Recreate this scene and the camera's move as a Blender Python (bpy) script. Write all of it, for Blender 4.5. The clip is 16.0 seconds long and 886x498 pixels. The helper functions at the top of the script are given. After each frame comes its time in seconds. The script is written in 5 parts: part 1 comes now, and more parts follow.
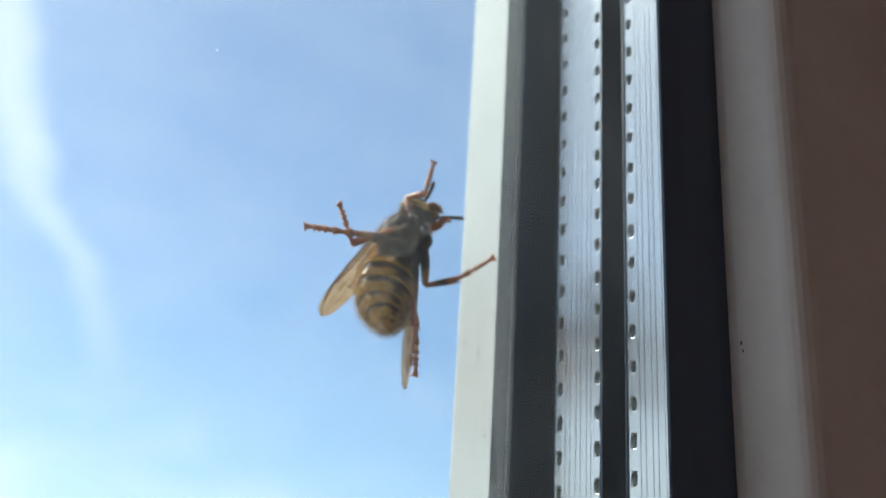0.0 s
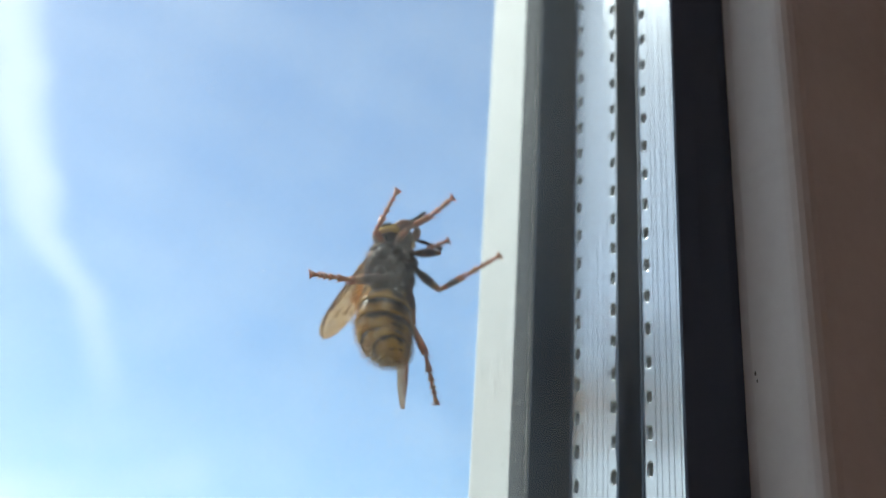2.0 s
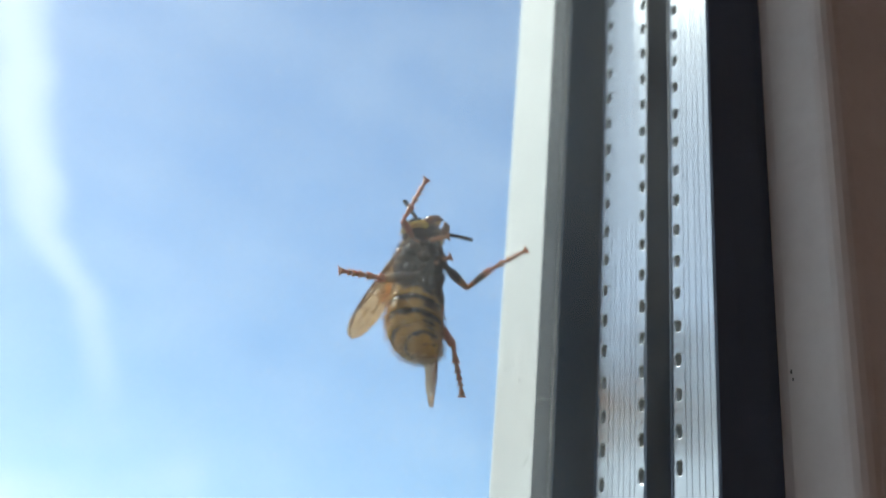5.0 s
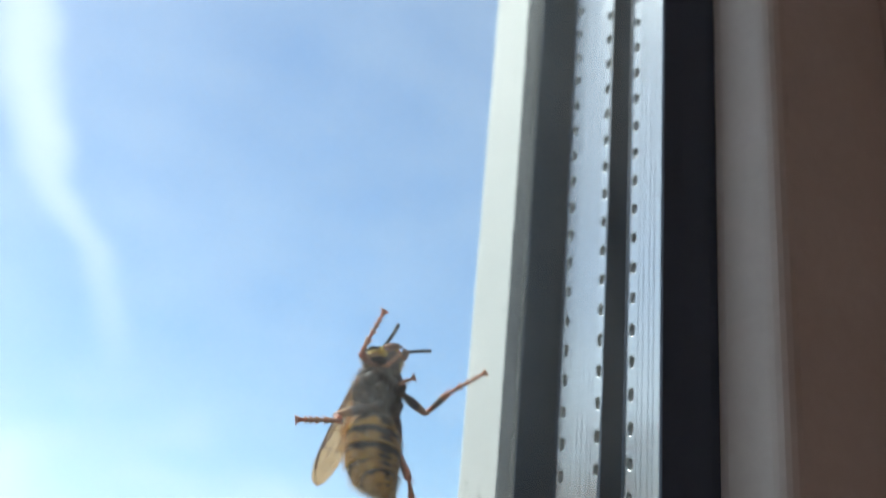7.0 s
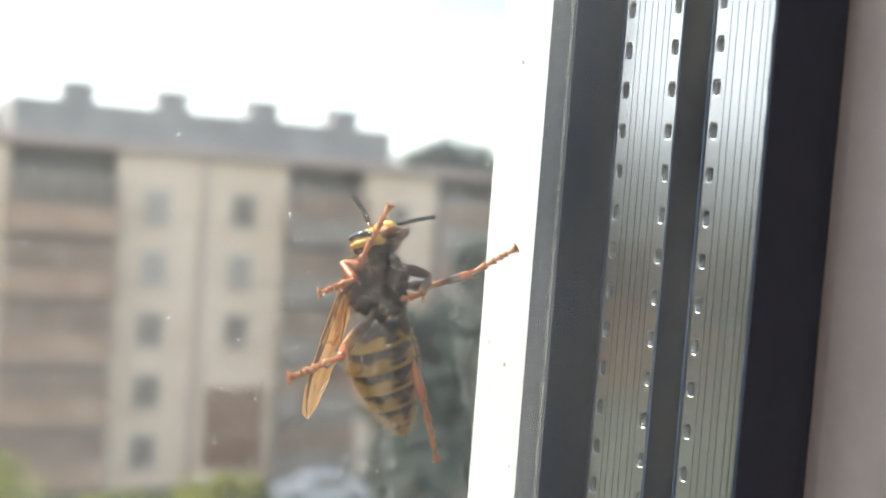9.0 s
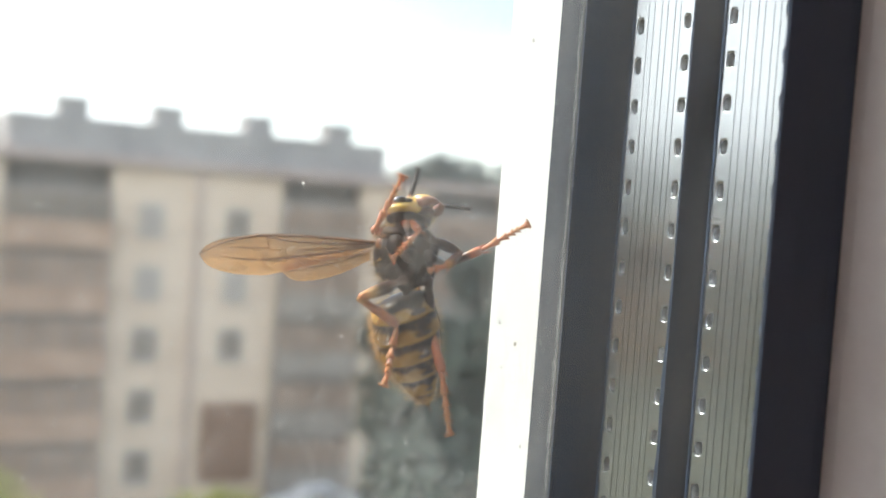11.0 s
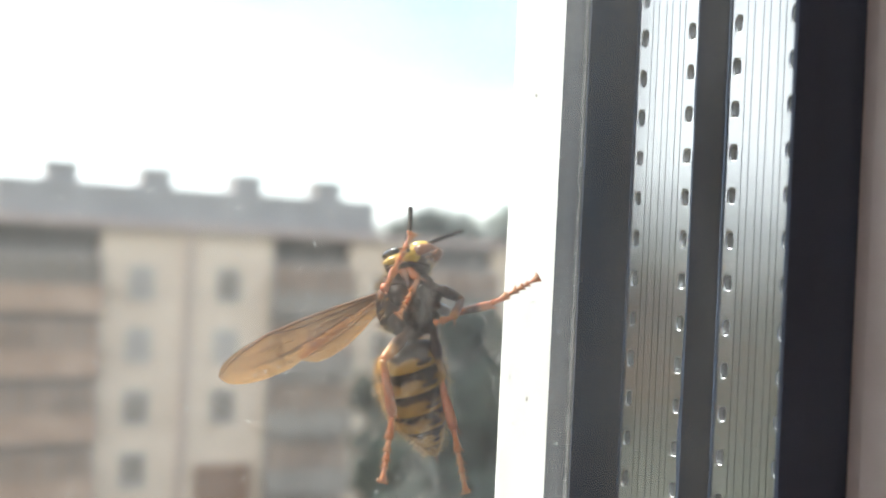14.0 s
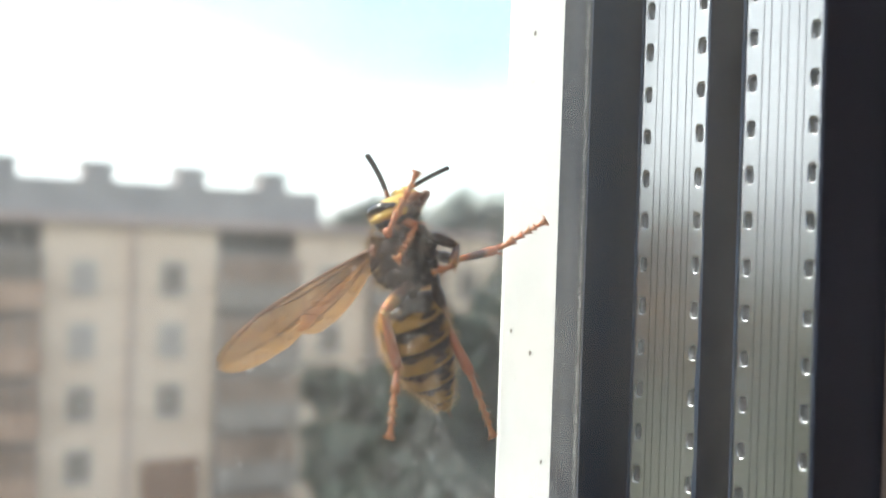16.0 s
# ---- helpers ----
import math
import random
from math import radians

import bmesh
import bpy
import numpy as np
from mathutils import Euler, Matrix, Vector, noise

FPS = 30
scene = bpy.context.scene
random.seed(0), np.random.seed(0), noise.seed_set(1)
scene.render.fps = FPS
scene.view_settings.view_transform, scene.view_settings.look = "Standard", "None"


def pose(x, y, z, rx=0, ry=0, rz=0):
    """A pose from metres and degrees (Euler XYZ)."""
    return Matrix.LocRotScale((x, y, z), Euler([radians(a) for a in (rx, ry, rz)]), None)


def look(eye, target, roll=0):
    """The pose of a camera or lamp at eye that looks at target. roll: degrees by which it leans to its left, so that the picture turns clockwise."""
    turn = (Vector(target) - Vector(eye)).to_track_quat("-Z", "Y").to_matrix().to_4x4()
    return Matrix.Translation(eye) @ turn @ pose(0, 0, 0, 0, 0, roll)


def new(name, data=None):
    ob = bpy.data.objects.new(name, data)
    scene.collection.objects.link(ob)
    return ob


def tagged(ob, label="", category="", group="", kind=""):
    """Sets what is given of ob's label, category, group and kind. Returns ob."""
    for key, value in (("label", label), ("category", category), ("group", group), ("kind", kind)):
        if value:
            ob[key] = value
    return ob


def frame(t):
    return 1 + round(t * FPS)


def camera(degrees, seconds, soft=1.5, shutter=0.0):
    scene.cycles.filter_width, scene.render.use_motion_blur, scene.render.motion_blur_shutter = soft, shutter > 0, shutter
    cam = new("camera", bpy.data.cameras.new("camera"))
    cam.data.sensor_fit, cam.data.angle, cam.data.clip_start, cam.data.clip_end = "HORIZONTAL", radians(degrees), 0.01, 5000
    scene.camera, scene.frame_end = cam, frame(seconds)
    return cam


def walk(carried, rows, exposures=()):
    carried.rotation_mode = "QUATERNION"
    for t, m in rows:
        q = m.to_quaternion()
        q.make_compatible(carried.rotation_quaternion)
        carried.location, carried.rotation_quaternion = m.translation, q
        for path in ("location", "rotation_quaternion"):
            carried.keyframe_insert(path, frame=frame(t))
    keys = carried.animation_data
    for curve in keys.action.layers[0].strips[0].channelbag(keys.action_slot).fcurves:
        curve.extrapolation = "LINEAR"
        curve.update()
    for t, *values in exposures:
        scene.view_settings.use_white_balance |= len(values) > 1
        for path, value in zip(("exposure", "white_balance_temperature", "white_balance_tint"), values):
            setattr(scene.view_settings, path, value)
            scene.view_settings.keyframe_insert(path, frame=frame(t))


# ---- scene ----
MM = 0.001

# ---- camera and its way (millimetres and degrees: right of the pane's normal, up, lean) ----
PATH = [
    (0, -99.54, -115.57, -70.39, 35.234, 24.314, 3.622),
    (0.5, -101.10, -116.94, -70.89, 35.499, 24.640, 3.524),
    (1, -101.12, -117.44, -70.88, 35.257, 25.168, 3.697),
    (1.5, -103.77, -117.84, -71.84, 35.175, 25.740, 3.831),
    (2, -103.50, -117.28, -72.85, 34.854, 26.174, 4.083),
    (2.5, -103.79, -116.06, -73.79, 34.665, 26.454, 4.420),
    (3, -104.31, -115.61, -73.97, 34.411, 26.471, 4.612),
    (3.5, -103.83, -114.81, -74.65, 34.114, 26.494, 5.097),
    (4, -105.06, -114.22, -74.18, 34.518, 26.495, 5.141),
    (6.5, -103.48, -110.71, -74.39, 34.629, 26.965, 5.682),
    (6.7, -103.60, -111.20, -73.60, 34.600, 27.120, 5.690),
    (6.9, -106.10, -120.10, -60.10, 34.560, 25.260, 5.600),
    (7, -107.62, -125.59, -51.70, 34.521, 24.258, 5.549),
    (7.3, -105.44, -125.60, -41.50, 35.356, 21.977, 3.875),
    (7.5, -105.53, -123.56, -26.53, 36.355, 14.524, 3.064),
    (7.7, -105.10, -119.80, -10.50, 36.340, 9.650, 2.500),
    (7.8, -104.70, -118.00, -3.60, 36.320, 8.500, 2.270),
    (7.9, -104.20, -116.00, 3.60, 36.260, 6.950, 2.220),
    (8, -103.48, -113.58, 10.06, 36.174, 4.590, 2.191),
    (8.3, -99.60, -105.00, 7.40, 36.950, -0.600, 3.650),
    (8.5, -99.32, -104.36, 7.18, 37.032, -1.130, 3.752),
    (9, -99.22, -100.73, 6.30, 37.303, -2.965, 4.322),
    (11.5, -100.56, -99.20, 1.18, 37.500, -1.832, 4.115),
    (12, -101.06, -99.76, 2.15, 37.345, -1.456, 3.778),
    (12.5, -101.79, -99.11, 1.71, 37.493, -1.073, 3.395),
    (13, -101.36, -100.13, 3.56, 37.772, -0.547, 3.119),
    (13.5, -101.15, -99.63, 3.36, 37.888, 0.047, 2.964),
    (14, -101.79, -97.49, 1.62, 37.848, 0.619, 2.769),
    (14.5, -102.41, -95.46, 1.24, 38.172, 1.089, 2.286),
    (15, -102.51, -89.87, -1.26, 39.081, -1.034, 2.288),
    (15.5, -102.29, -87.18, -2.72, 39.625, -0.747, 2.243),
    (16, -101.65, -87.48, -3.86, 40.635, 0.210, 1.936),
]


def cam_pose(x, y, z, yaw, up, lean):
    return pose(x * MM, y * MM, z * MM, 90 + up, 0, -yaw) @ pose(0, 0, 0, 0, 0, lean)


cam = camera(43.69, 16.0, soft=1.5)
cam.data.dof.use_dof = True
cam.data.dof.focus_distance = 0.133
cam.data.dof.aperture_fstop = 22.5
EXPOSURES = [(0, 1.08, 5950, 4), (2, 1.13, 5950, 4), (7.0, 1.13, 5950, 4), (7.5, 0.95, 6130, 4), (7.9, 1.0, 6220, 6), (8.3, 1.30, 6400, 8), (8.7, 1.88, 6520, 10), (9.2, 1.93, 6520, 11), (12, 1.92, 6520, 11), (14.3, 1.95, 6520, 11), (15, 1.83, 6520, 11), (16, 1.83, 6520, 11)]
walk(cam, [(r[0], cam_pose(*r[1:])) for r in PATH], EXPOSURES)
scene.cycles.transparent_max_bounces = 32

# ---- world, sun ----
SUN_AZ, SUN_EL = -23.5, 44.0


def make_world():
    w = bpy.data.worlds.new("sky")
    scene.world = w
    w.use_nodes = True
    nt = w.node_tree
    nt.nodes.clear()
    N, L = nt.nodes.new, nt.links.new

    def m(op, a, b=None, c=None, clamp=False):
        n = N("ShaderNodeMath")
        n.operation, n.use_clamp = op, clamp
        for i, q in enumerate((a, b, c)):
            if q is None:
                continue
            if isinstance(q, (int, float)):
                n.inputs[i].default_value = q
            else:
                L(q, n.inputs[i])
        return n.outputs[0]

    tc = N("ShaderNodeTexCoord")
    sky = N("ShaderNodeTexSky")
    sky.sky_type, sky.sun_disc = "NISHITA", False
    sky.sun_elevation, sky.sun_rotation = radians(SUN_EL), radians(SUN_AZ)
    sky.air_density, sky.dust_density, sky.ozone_density = 1.0, 0.8, 2.0
    sep = N("ShaderNodeSeparateXYZ")
    L(tc.outputs["Generated"], sep.inputs[0])
    az = m("MULTIPLY", m("ARCTAN2", sep.outputs[0], sep.outputs[1]), 57.2958)
    el = m("MULTIPLY", m("ARCSINE", sep.outputs[2]), 57.2958)
    ns = N("ShaderNodeTexNoise")
    ns.inputs["Scale"].default_value, ns.inputs["Detail"].default_value = 7.0, 6.0
    mp = N("ShaderNodeMapping")
    mp.inputs["Scale"].default_value = (1.0, 1.0, 2.4)
    L(tc.outputs["Generated"], mp.inputs[0])
    L(mp.outputs[0], ns.inputs[0])
    n1 = m("SUBTRACT", ns.outputs[0], 0.5)
    # a thin streak of cloud that slants down away from the sun and bends once
    fine = N("ShaderNodeTexNoise")
    fine.inputs["Scale"].default_value, fine.inputs["Detail"].default_value = 26.0, 5.0
    L(mp.outputs[0], fine.inputs[0])
    n2 = m("SUBTRACT", fine.outputs[0], 0.5)
    bend = m("MULTIPLY", m("SUBTRACT", 24.6, el), 0.3, clamp=True)
    mid = m("ADD", m("ADD", m("MULTIPLY", m("SUBTRACT", 34.0, el), 0.42), 8.2), m("MULTIPLY", bend, 2.3))
    off = m("ADD", m("SUBTRACT", az, mid), m("ADD", m("MULTIPLY", n1, 2.2), m("MULTIPLY", n2, 1.2)))
    wide = m("ADD", 1.35, m("MULTIPLY", m("SUBTRACT", el, 21.0), 0.13, clamp=True))
    streak = m("SUBTRACT", 1.0, m("DIVIDE", m("ABSOLUTE", off), wide), clamp=True)
    streak = m("MULTIPLY", m("MULTIPLY", streak, m("SUBTRACT", 2.0, streak)), m("MULTIPLY", m("SUBTRACT", el, 13.5), 0.075, clamp=True))
    left = m("MULTIPLY", m("SUBTRACT", m("ADD", 9.0, m("MULTIPLY", n1, 5.0)), az), 0.3, clamp=True)
    left = m("MULTIPLY", left, m("MULTIPLY", m("SUBTRACT", el, 22.0), 0.2, clamp=True))
    # low bank of bright cloud near the horizon, thinner away from the sun
    bank = m("SUBTRACT", 1.14, m("MULTIPLY", el, 0.084))
    bank = m("ADD", bank, m("MULTIPLY", n1, 1.8))
    bank = m("SUBTRACT", bank, m("MULTIPLY", m("SUBTRACT", az, 24.0), 0.018))
    bank = m("MULTIPLY", bank, 0.75, clamp=True)
    wisp = m("MULTIPLY", m("ADD", n1, 0.16), 0.42, clamp=True)
    cover = m("MAXIMUM", m("MAXIMUM", m("MULTIPLY", streak, 0.62), m("MULTIPLY", left, 0.42)), m("MAXIMUM", bank, wisp))
    cover = m("MULTIPLY", cover, m("MULTIPLY", m("ADD", el, 2.0), 0.5, clamp=True))
    # thin cloud is brighter the nearer it stands to the sun
    toward = Vector((math.sin(radians(SUN_AZ)) * math.cos(radians(SUN_EL)), math.cos(radians(SUN_AZ)) * math.cos(radians(SUN_EL)), math.sin(radians(SUN_EL))))
    dt = N("ShaderNodeVectorMath")
    dt.operation = "DOT_PRODUCT"
    L(tc.outputs["Generated"], dt.inputs[0])
    dt.inputs[1].default_value = toward
    near = m("POWER", m("MAXIMUM", dt.outputs["Value"], 0.0), 36.0)
    cover = m("MAXIMUM", cover, m("MULTIPLY", near, 0.34))
    lit = N("ShaderNodeVectorMath")
    lit.operation = "SCALE"
    lit.inputs[0].default_value = (7.3, 7.5, 7.8)
    L(m("ADD", 1.0, m("MULTIPLY", near, 1.6)), lit.inputs["Scale"])
    mix = N("ShaderNodeMix")
    mix.data_type = "RGBA"
    L(lit.outputs[0], mix.inputs["B"])
    L(cover, mix.inputs["Factor"])
    L(sky.outputs[0], mix.inputs["A"])
    bg = N("ShaderNodeBackground")
    bg.inputs[1].default_value = 0.1
    L(mix.outputs["Result"], bg.inputs[0])
    out = N("ShaderNodeOutputWorld")
    L(bg.outputs[0], out.inputs[0])


make_world()
sun = new("sun", bpy.data.lights.new("sun", "SUN"))
sun.data.energy, sun.data.angle, sun.data.color = 2.6, radians(0.55), (1.0, 0.93, 0.82)
sa, se = radians(SUN_AZ), radians(SUN_EL)
sun.matrix_world = look((math.sin(sa) * math.cos(se) * 90, math.cos(sa) * math.cos(se) * 90, math.sin(se) * 90), (0, 0, 0))


# ---- materials ----
class Nodes:
    """Small wrapper to wire a node material."""

    def __init__(self, name):
        self.mat = bpy.data.materials.new(name)
        self.mat.use_nodes = True
        self.nt = self.mat.node_tree
        self.bsdf = self.nt.nodes["Principled BSDF"]
        self.out = self.nt.nodes["Material Output"]
        self.tc = self.n("ShaderNodeTexCoord")

    def n(self, kind, **k):
        nd = self.nt.nodes.new(kind)
        for a, b in k.items():
            nd.inputs[a].default_value = b
        return nd

    def l(self, a, b):
        self.nt.links.new(a, b)

    def math(self, op, a, b=None, clamp=False):
        nd = self.n("ShaderNodeMath")
        nd.operation, nd.use_clamp = op, clamp
        for i, q in enumerate((a, b)):
            if q is None:
                continue
            if isinstance(q, (int, float)):
                nd.inputs[i].default_value = q
            else:
                self.l(q, nd.inputs[i])
        return nd.outputs[0]

    def noise(self, scale, detail=4.0, stretch=(1, 1, 1), rough=0.55):
        mp = self.n("ShaderNodeMapping")
        mp.inputs["Scale"].default_value = stretch
        self.l(self.tc.outputs["Object"], mp.inputs[0])
        nd = self.n("ShaderNodeTexNoise", Scale=scale, Detail=detail, Roughness=rough)
        self.l(mp.outputs[0], nd.inputs["Vector"])
        return nd.outputs[0]

    def ramp(self, fac, *stops):
        nd = self.n("ShaderNodeValToRGB")
        while len(nd.color_ramp.elements) < len(stops):
            nd.color_ramp.elements.new(0.5)
        for e, (p, c) in zip(nd.color_ramp.elements, stops):
            e.position, e.color = p, (*c, 1)
        self.l(fac, nd.inputs[0])
        return nd.outputs[0]

    def mix(self, fac, a, b):
        nd = self.n("ShaderNodeMix")
        nd.data_type = "RGBA"
        for k, q in (("Factor", fac), ("A", a), ("B", b)):
            if isinstance(q, tuple):
                nd.inputs[k].default_value = (*q, 1)
            elif isinstance(q, (int, float)):
                nd.inputs[k].default_value = q
            else:
                self.l(q, nd.inputs[k])
        return nd.outputs["Result"]

    def bump(self, height, strength=0.3, dist=0.0005):
        nd = self.n("ShaderNodeBump", Strength=strength, Distance=dist)
        self.l(height, nd.inputs["Height"])
        self.l(nd.outputs[0], self.bsdf.inputs["Normal"])

    def schlick(self, r0):
        """Share of mirrored light, the same from both sides of a thin sheet."""
        lw = self.n("ShaderNodeLayerWeight", Blend=0.5)
        return self.math("ADD", self.math("MULTIPLY", self.math("POWER", lw.outputs["Facing"], 5.0), 1 - r0), r0)

    def set(self, **k):
        for a, b in k.items():
            s = self.bsdf.inputs[a.replace("_", " ")]
            if isinstance(b, tuple):
                s.default_value = (*b, 1)
            elif isinstance(b, (int, float)):
                s.default_value = b
            else:
                self.l(b, s)
        return self


def surface(name, dark, light, scale, rough=0.6, metal=0.0, detail=5.0, stretch=(1, 1, 1), bump=0.2, dist=0.0005, rough2=None, spec=0.5):
    """Two tones by coarse and fine noise, with relief."""
    k = Nodes(name)
    a, b = k.noise(scale, detail, stretch), k.noise(scale * 9, 3.0, stretch)
    f = k.math("ADD", k.math("MULTIPLY", a, 0.65), k.math("MULTIPLY", b, 0.35))
    k.set(Base_Color=k.ramp(f, (0.32, dark), (0.68, light)), Metallic=metal, Specular_IOR_Level=spec)
    k.set(Roughness=k.math("ADD", k.math("MULTIPLY", b, 0.16), (rough2 or rough) - 0.08))
    if bump:
        k.bump(f, bump, dist)
    return k.mat


def dusty(name, base, dust, amount, rough=0.55, spec=0.5):
    """Dark rubber under a thin, patchy film of dust."""
    k = Nodes(name)
    coarse, mid = k.noise(120, 4.0, (1, 1, 0.3)), k.noise(620, 3.0, (1, 1, 0.6))
    film = k.math("MULTIPLY", k.math("ADD", k.math("MULTIPLY", coarse, 0.6), k.math("MULTIPLY", mid, 0.8)), amount)
    k.set(Base_Color=k.mix(film, base, dust), Roughness=rough, Specular_IOR_Level=spec)
    return k.mat


def rolled(name, dark, light):
    """Metal drawn lengthwise: its fine lines spread reflections sideways, hardly up and down."""
    k = Nodes(name)
    a = k.noise(900, 3.0, (1, 1, 0.02))
    k.set(Base_Color=k.ramp(a, (0.3, dark), (0.7, light)), Metallic=1.0, Anisotropic=0.9)
    k.set(Roughness=k.math("ADD", k.math("MULTIPLY", a, 0.06), 0.21))
    across = k.n("ShaderNodeCombineXYZ", Y=1.0)
    k.l(across.outputs[0], k.bsdf.inputs["Tangent"])
    return k.mat


def glass_mat(name, GRIME):
    k = Nodes(name)
    k.nt.nodes.remove(k.bsdf)
    tr = k.n("ShaderNodeBsdfTransparent")
    tr.inputs[0].default_value = (0.975, 0.985, 0.98, 1)
    gl = k.n("ShaderNodeBsdfGlossy", Roughness=0.0)
    mx = k.n("ShaderNodeMixShader")
    k.l(k.schlick(0.04), mx.inputs[0])
    k.l(tr.outputs[0], mx.inputs[1])
    k.l(gl.outputs[0], mx.inputs[2])
    # film of dust that scatters sunlight
    du = k.n("ShaderNodeBsdfTranslucent")
    du.inputs[0].default_value = (0.80, 0.795, 0.79, 1)
    grime = k.noise(45, 6.0, (1, 1, 0.6), 0.65)
    f = k.math("MULTIPLY", k.math("SUBTRACT", grime, 0.30, clamp=True), GRIME)
    mx2 = k.n("ShaderNodeMixShader")
    k.l(f, mx2.inputs[0])
    k.l(mx.outputs[0], mx2.inputs[1])
    k.l(du.outputs[0], mx2.inputs[2])
    k.l(mx2.outputs[0], k.out.inputs[0])
    return k.mat


M = {}
M["glass"] = glass_mat("dusty_pane_glass", 0.155)
M["glass_inner"] = glass_mat("inner_pane_glass", 0.10)
M["glass_clean"] = glass_mat("pane_glass", 0.0)
M["pvc"] = surface("white_pvc", (0.69, 0.70, 0.69), (0.79, 0.79, 0.78), 60, 0.62, bump=0.05, dist=0.0001, spec=0.25)
M["pvc_in"] = surface("taupe_plastic_inside", (0.77, 0.66, 0.635), (0.85, 0.75, 0.72), 60, 0.45, bump=0.05, dist=0.0001)
M["rubber"] = dusty("black_rubber", (0.085, 0.115, 0.19), (0.22, 0.25, 0.32), 0.03, 0.36)
M["rubber_dusty"] = dusty("dusty_rubber", (0.012, 0.017, 0.025), (0.38, 0.41, 0.46), 0.05, 0.75, 0.12)
M["butyl"] = surface("black_butyl", (0.023, 0.039, 0.072), (0.037, 0.060, 0.106), 300, 0.45, bump=0.08, spec=0.2)
M["alu"] = rolled("aluminium", (0.56, 0.575, 0.59), (0.64, 0.65, 0.66))
# Darker metals for holes and grooves: the shade in them is coloured in.
M["hole"] = surface("hole_shade", (0.34, 0.345, 0.35), (0.50, 0.51, 0.52), 900, 0.30, metal=0.9, bump=0)
M["groove_shade"] = surface("groove_shade", (0.05, 0.055, 0.065), (0.10, 0.105, 0.115), 900, 0.4, metal=0.6)
M["dirt"] = surface("dirt_speck", (0.10, 0.09, 0.08), (0.24, 0.21, 0.18), 900, 0.8, bump=0)
M["wall"] = surface("room_plaster", (0.80, 0.69, 0.67), (0.87, 0.78, 0.76), 3, 0.9)
M["floor"] = surface("room_floor", (0.46, 0.33, 0.265), (0.58, 0.425, 0.35), 5, 0.5, stretch=(1, 6, 1))
M["facade"] = surface("facade_panels", (0.70, 0.53, 0.40), (0.82, 0.65, 0.51), 0.6, 0.9, dist=0.01)
M["facade_seam"] = surface("facade_seam", (0.16, 0.15, 0.14), (0.22, 0.2, 0.19), 1.0, 0.9)
M["roofing"] = surface("roofing", (0.27, 0.255, 0.255), (0.41, 0.385, 0.38), 0.9, 0.9, dist=0.01)
M["cornice"] = surface("cornice", (0.38, 0.29, 0.26), (0.55, 0.43, 0.39), 0.5, 0.9)
# Darker tone for the loggias' shaded recesses, also on some top parapets.
M["loggia_dark"] = surface("loggia_shade", (0.31, 0.265, 0.24), (0.43, 0.375, 0.34), 0.8, 0.9)
M["loggia_brown"] = surface("loggia_panel", (0.27, 0.145, 0.09), (0.37, 0.215, 0.145), 1.2, 0.8)
M["loggia_pink"] = surface("loggia_panel_pink", (0.56, 0.38, 0.31), (0.66, 0.47, 0.39), 1.2, 0.8)
M["window_far"] = surface("far_window_glass", (0.18, 0.145, 0.12), (0.26, 0.215, 0.18), 0.5, 0.2, bump=0, spec=0.12)
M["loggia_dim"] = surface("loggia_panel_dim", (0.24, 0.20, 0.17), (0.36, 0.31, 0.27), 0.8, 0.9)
M["loggia_rust"] = surface("loggia_panel_rust", (0.33, 0.20, 0.135), (0.56, 0.38, 0.28), 0.7, 0.8)
# Mottled warm tones put reflections into the colour of the loggia panes.
M["glazing_warm"] = surface("loggia_glass_warm", (0.19, 0.13, 0.10), (0.42, 0.295, 0.225), 0.8, 0.4, bump=0, spec=0.15)
M["curtain"] = surface("curtained_glass", (0.36, 0.31, 0.27), (0.50, 0.43, 0.38), 0.9, 0.6, bump=0, spec=0.1)
M["entrance"] = surface("entrance_panel", (0.19, 0.10, 0.06), (0.30, 0.17, 0.105), 1.2, 0.8)
M["frame_far"] = surface("far_window_frame", (0.5, 0.48, 0.45), (0.6, 0.58, 0.55), 2, 0.7)
M["ground"] = surface("ground_grass", (0.05, 0.06, 0.03), (0.11, 0.11, 0.06), 0.4, 0.95, dist=0.05)
M["bark"] = surface("bark", (0.06, 0.045, 0.035), (0.13, 0.1, 0.08), 4, 0.9, dist=0.02)
M["car_paint"] = surface("car_paint", (0.6, 0.6, 0.6), (0.7, 0.7, 0.7), 2, 0.3, bump=0)
M["tyre"] = surface("tyre_rubber", (0.02, 0.02, 0.02), (0.04, 0.04, 0.04), 9, 0.8)


def leaf_mat(name, dark, light):
    k = Nodes(name)
    gi = k.n("ShaderNodeNewGeometry")
    c = k.ramp(gi.outputs["Random Per Island"], (0.1, dark), (0.9, light))
    k.set(Base_Color=c, Roughness=0.7, Specular_IOR_Level=0.15)
    tl = k.n("ShaderNodeBsdfTranslucent")
    k.l(c, tl.inputs[0])
    mx = k.n("ShaderNodeMixShader")
    mx.inputs[0].default_value = 0.25
    k.l(k.bsdf.outputs[0], mx.inputs[1])
    k.l(tl.outputs[0], mx.inputs[2])
    k.l(mx.outputs[0], k.out.inputs[0])
    return k.mat


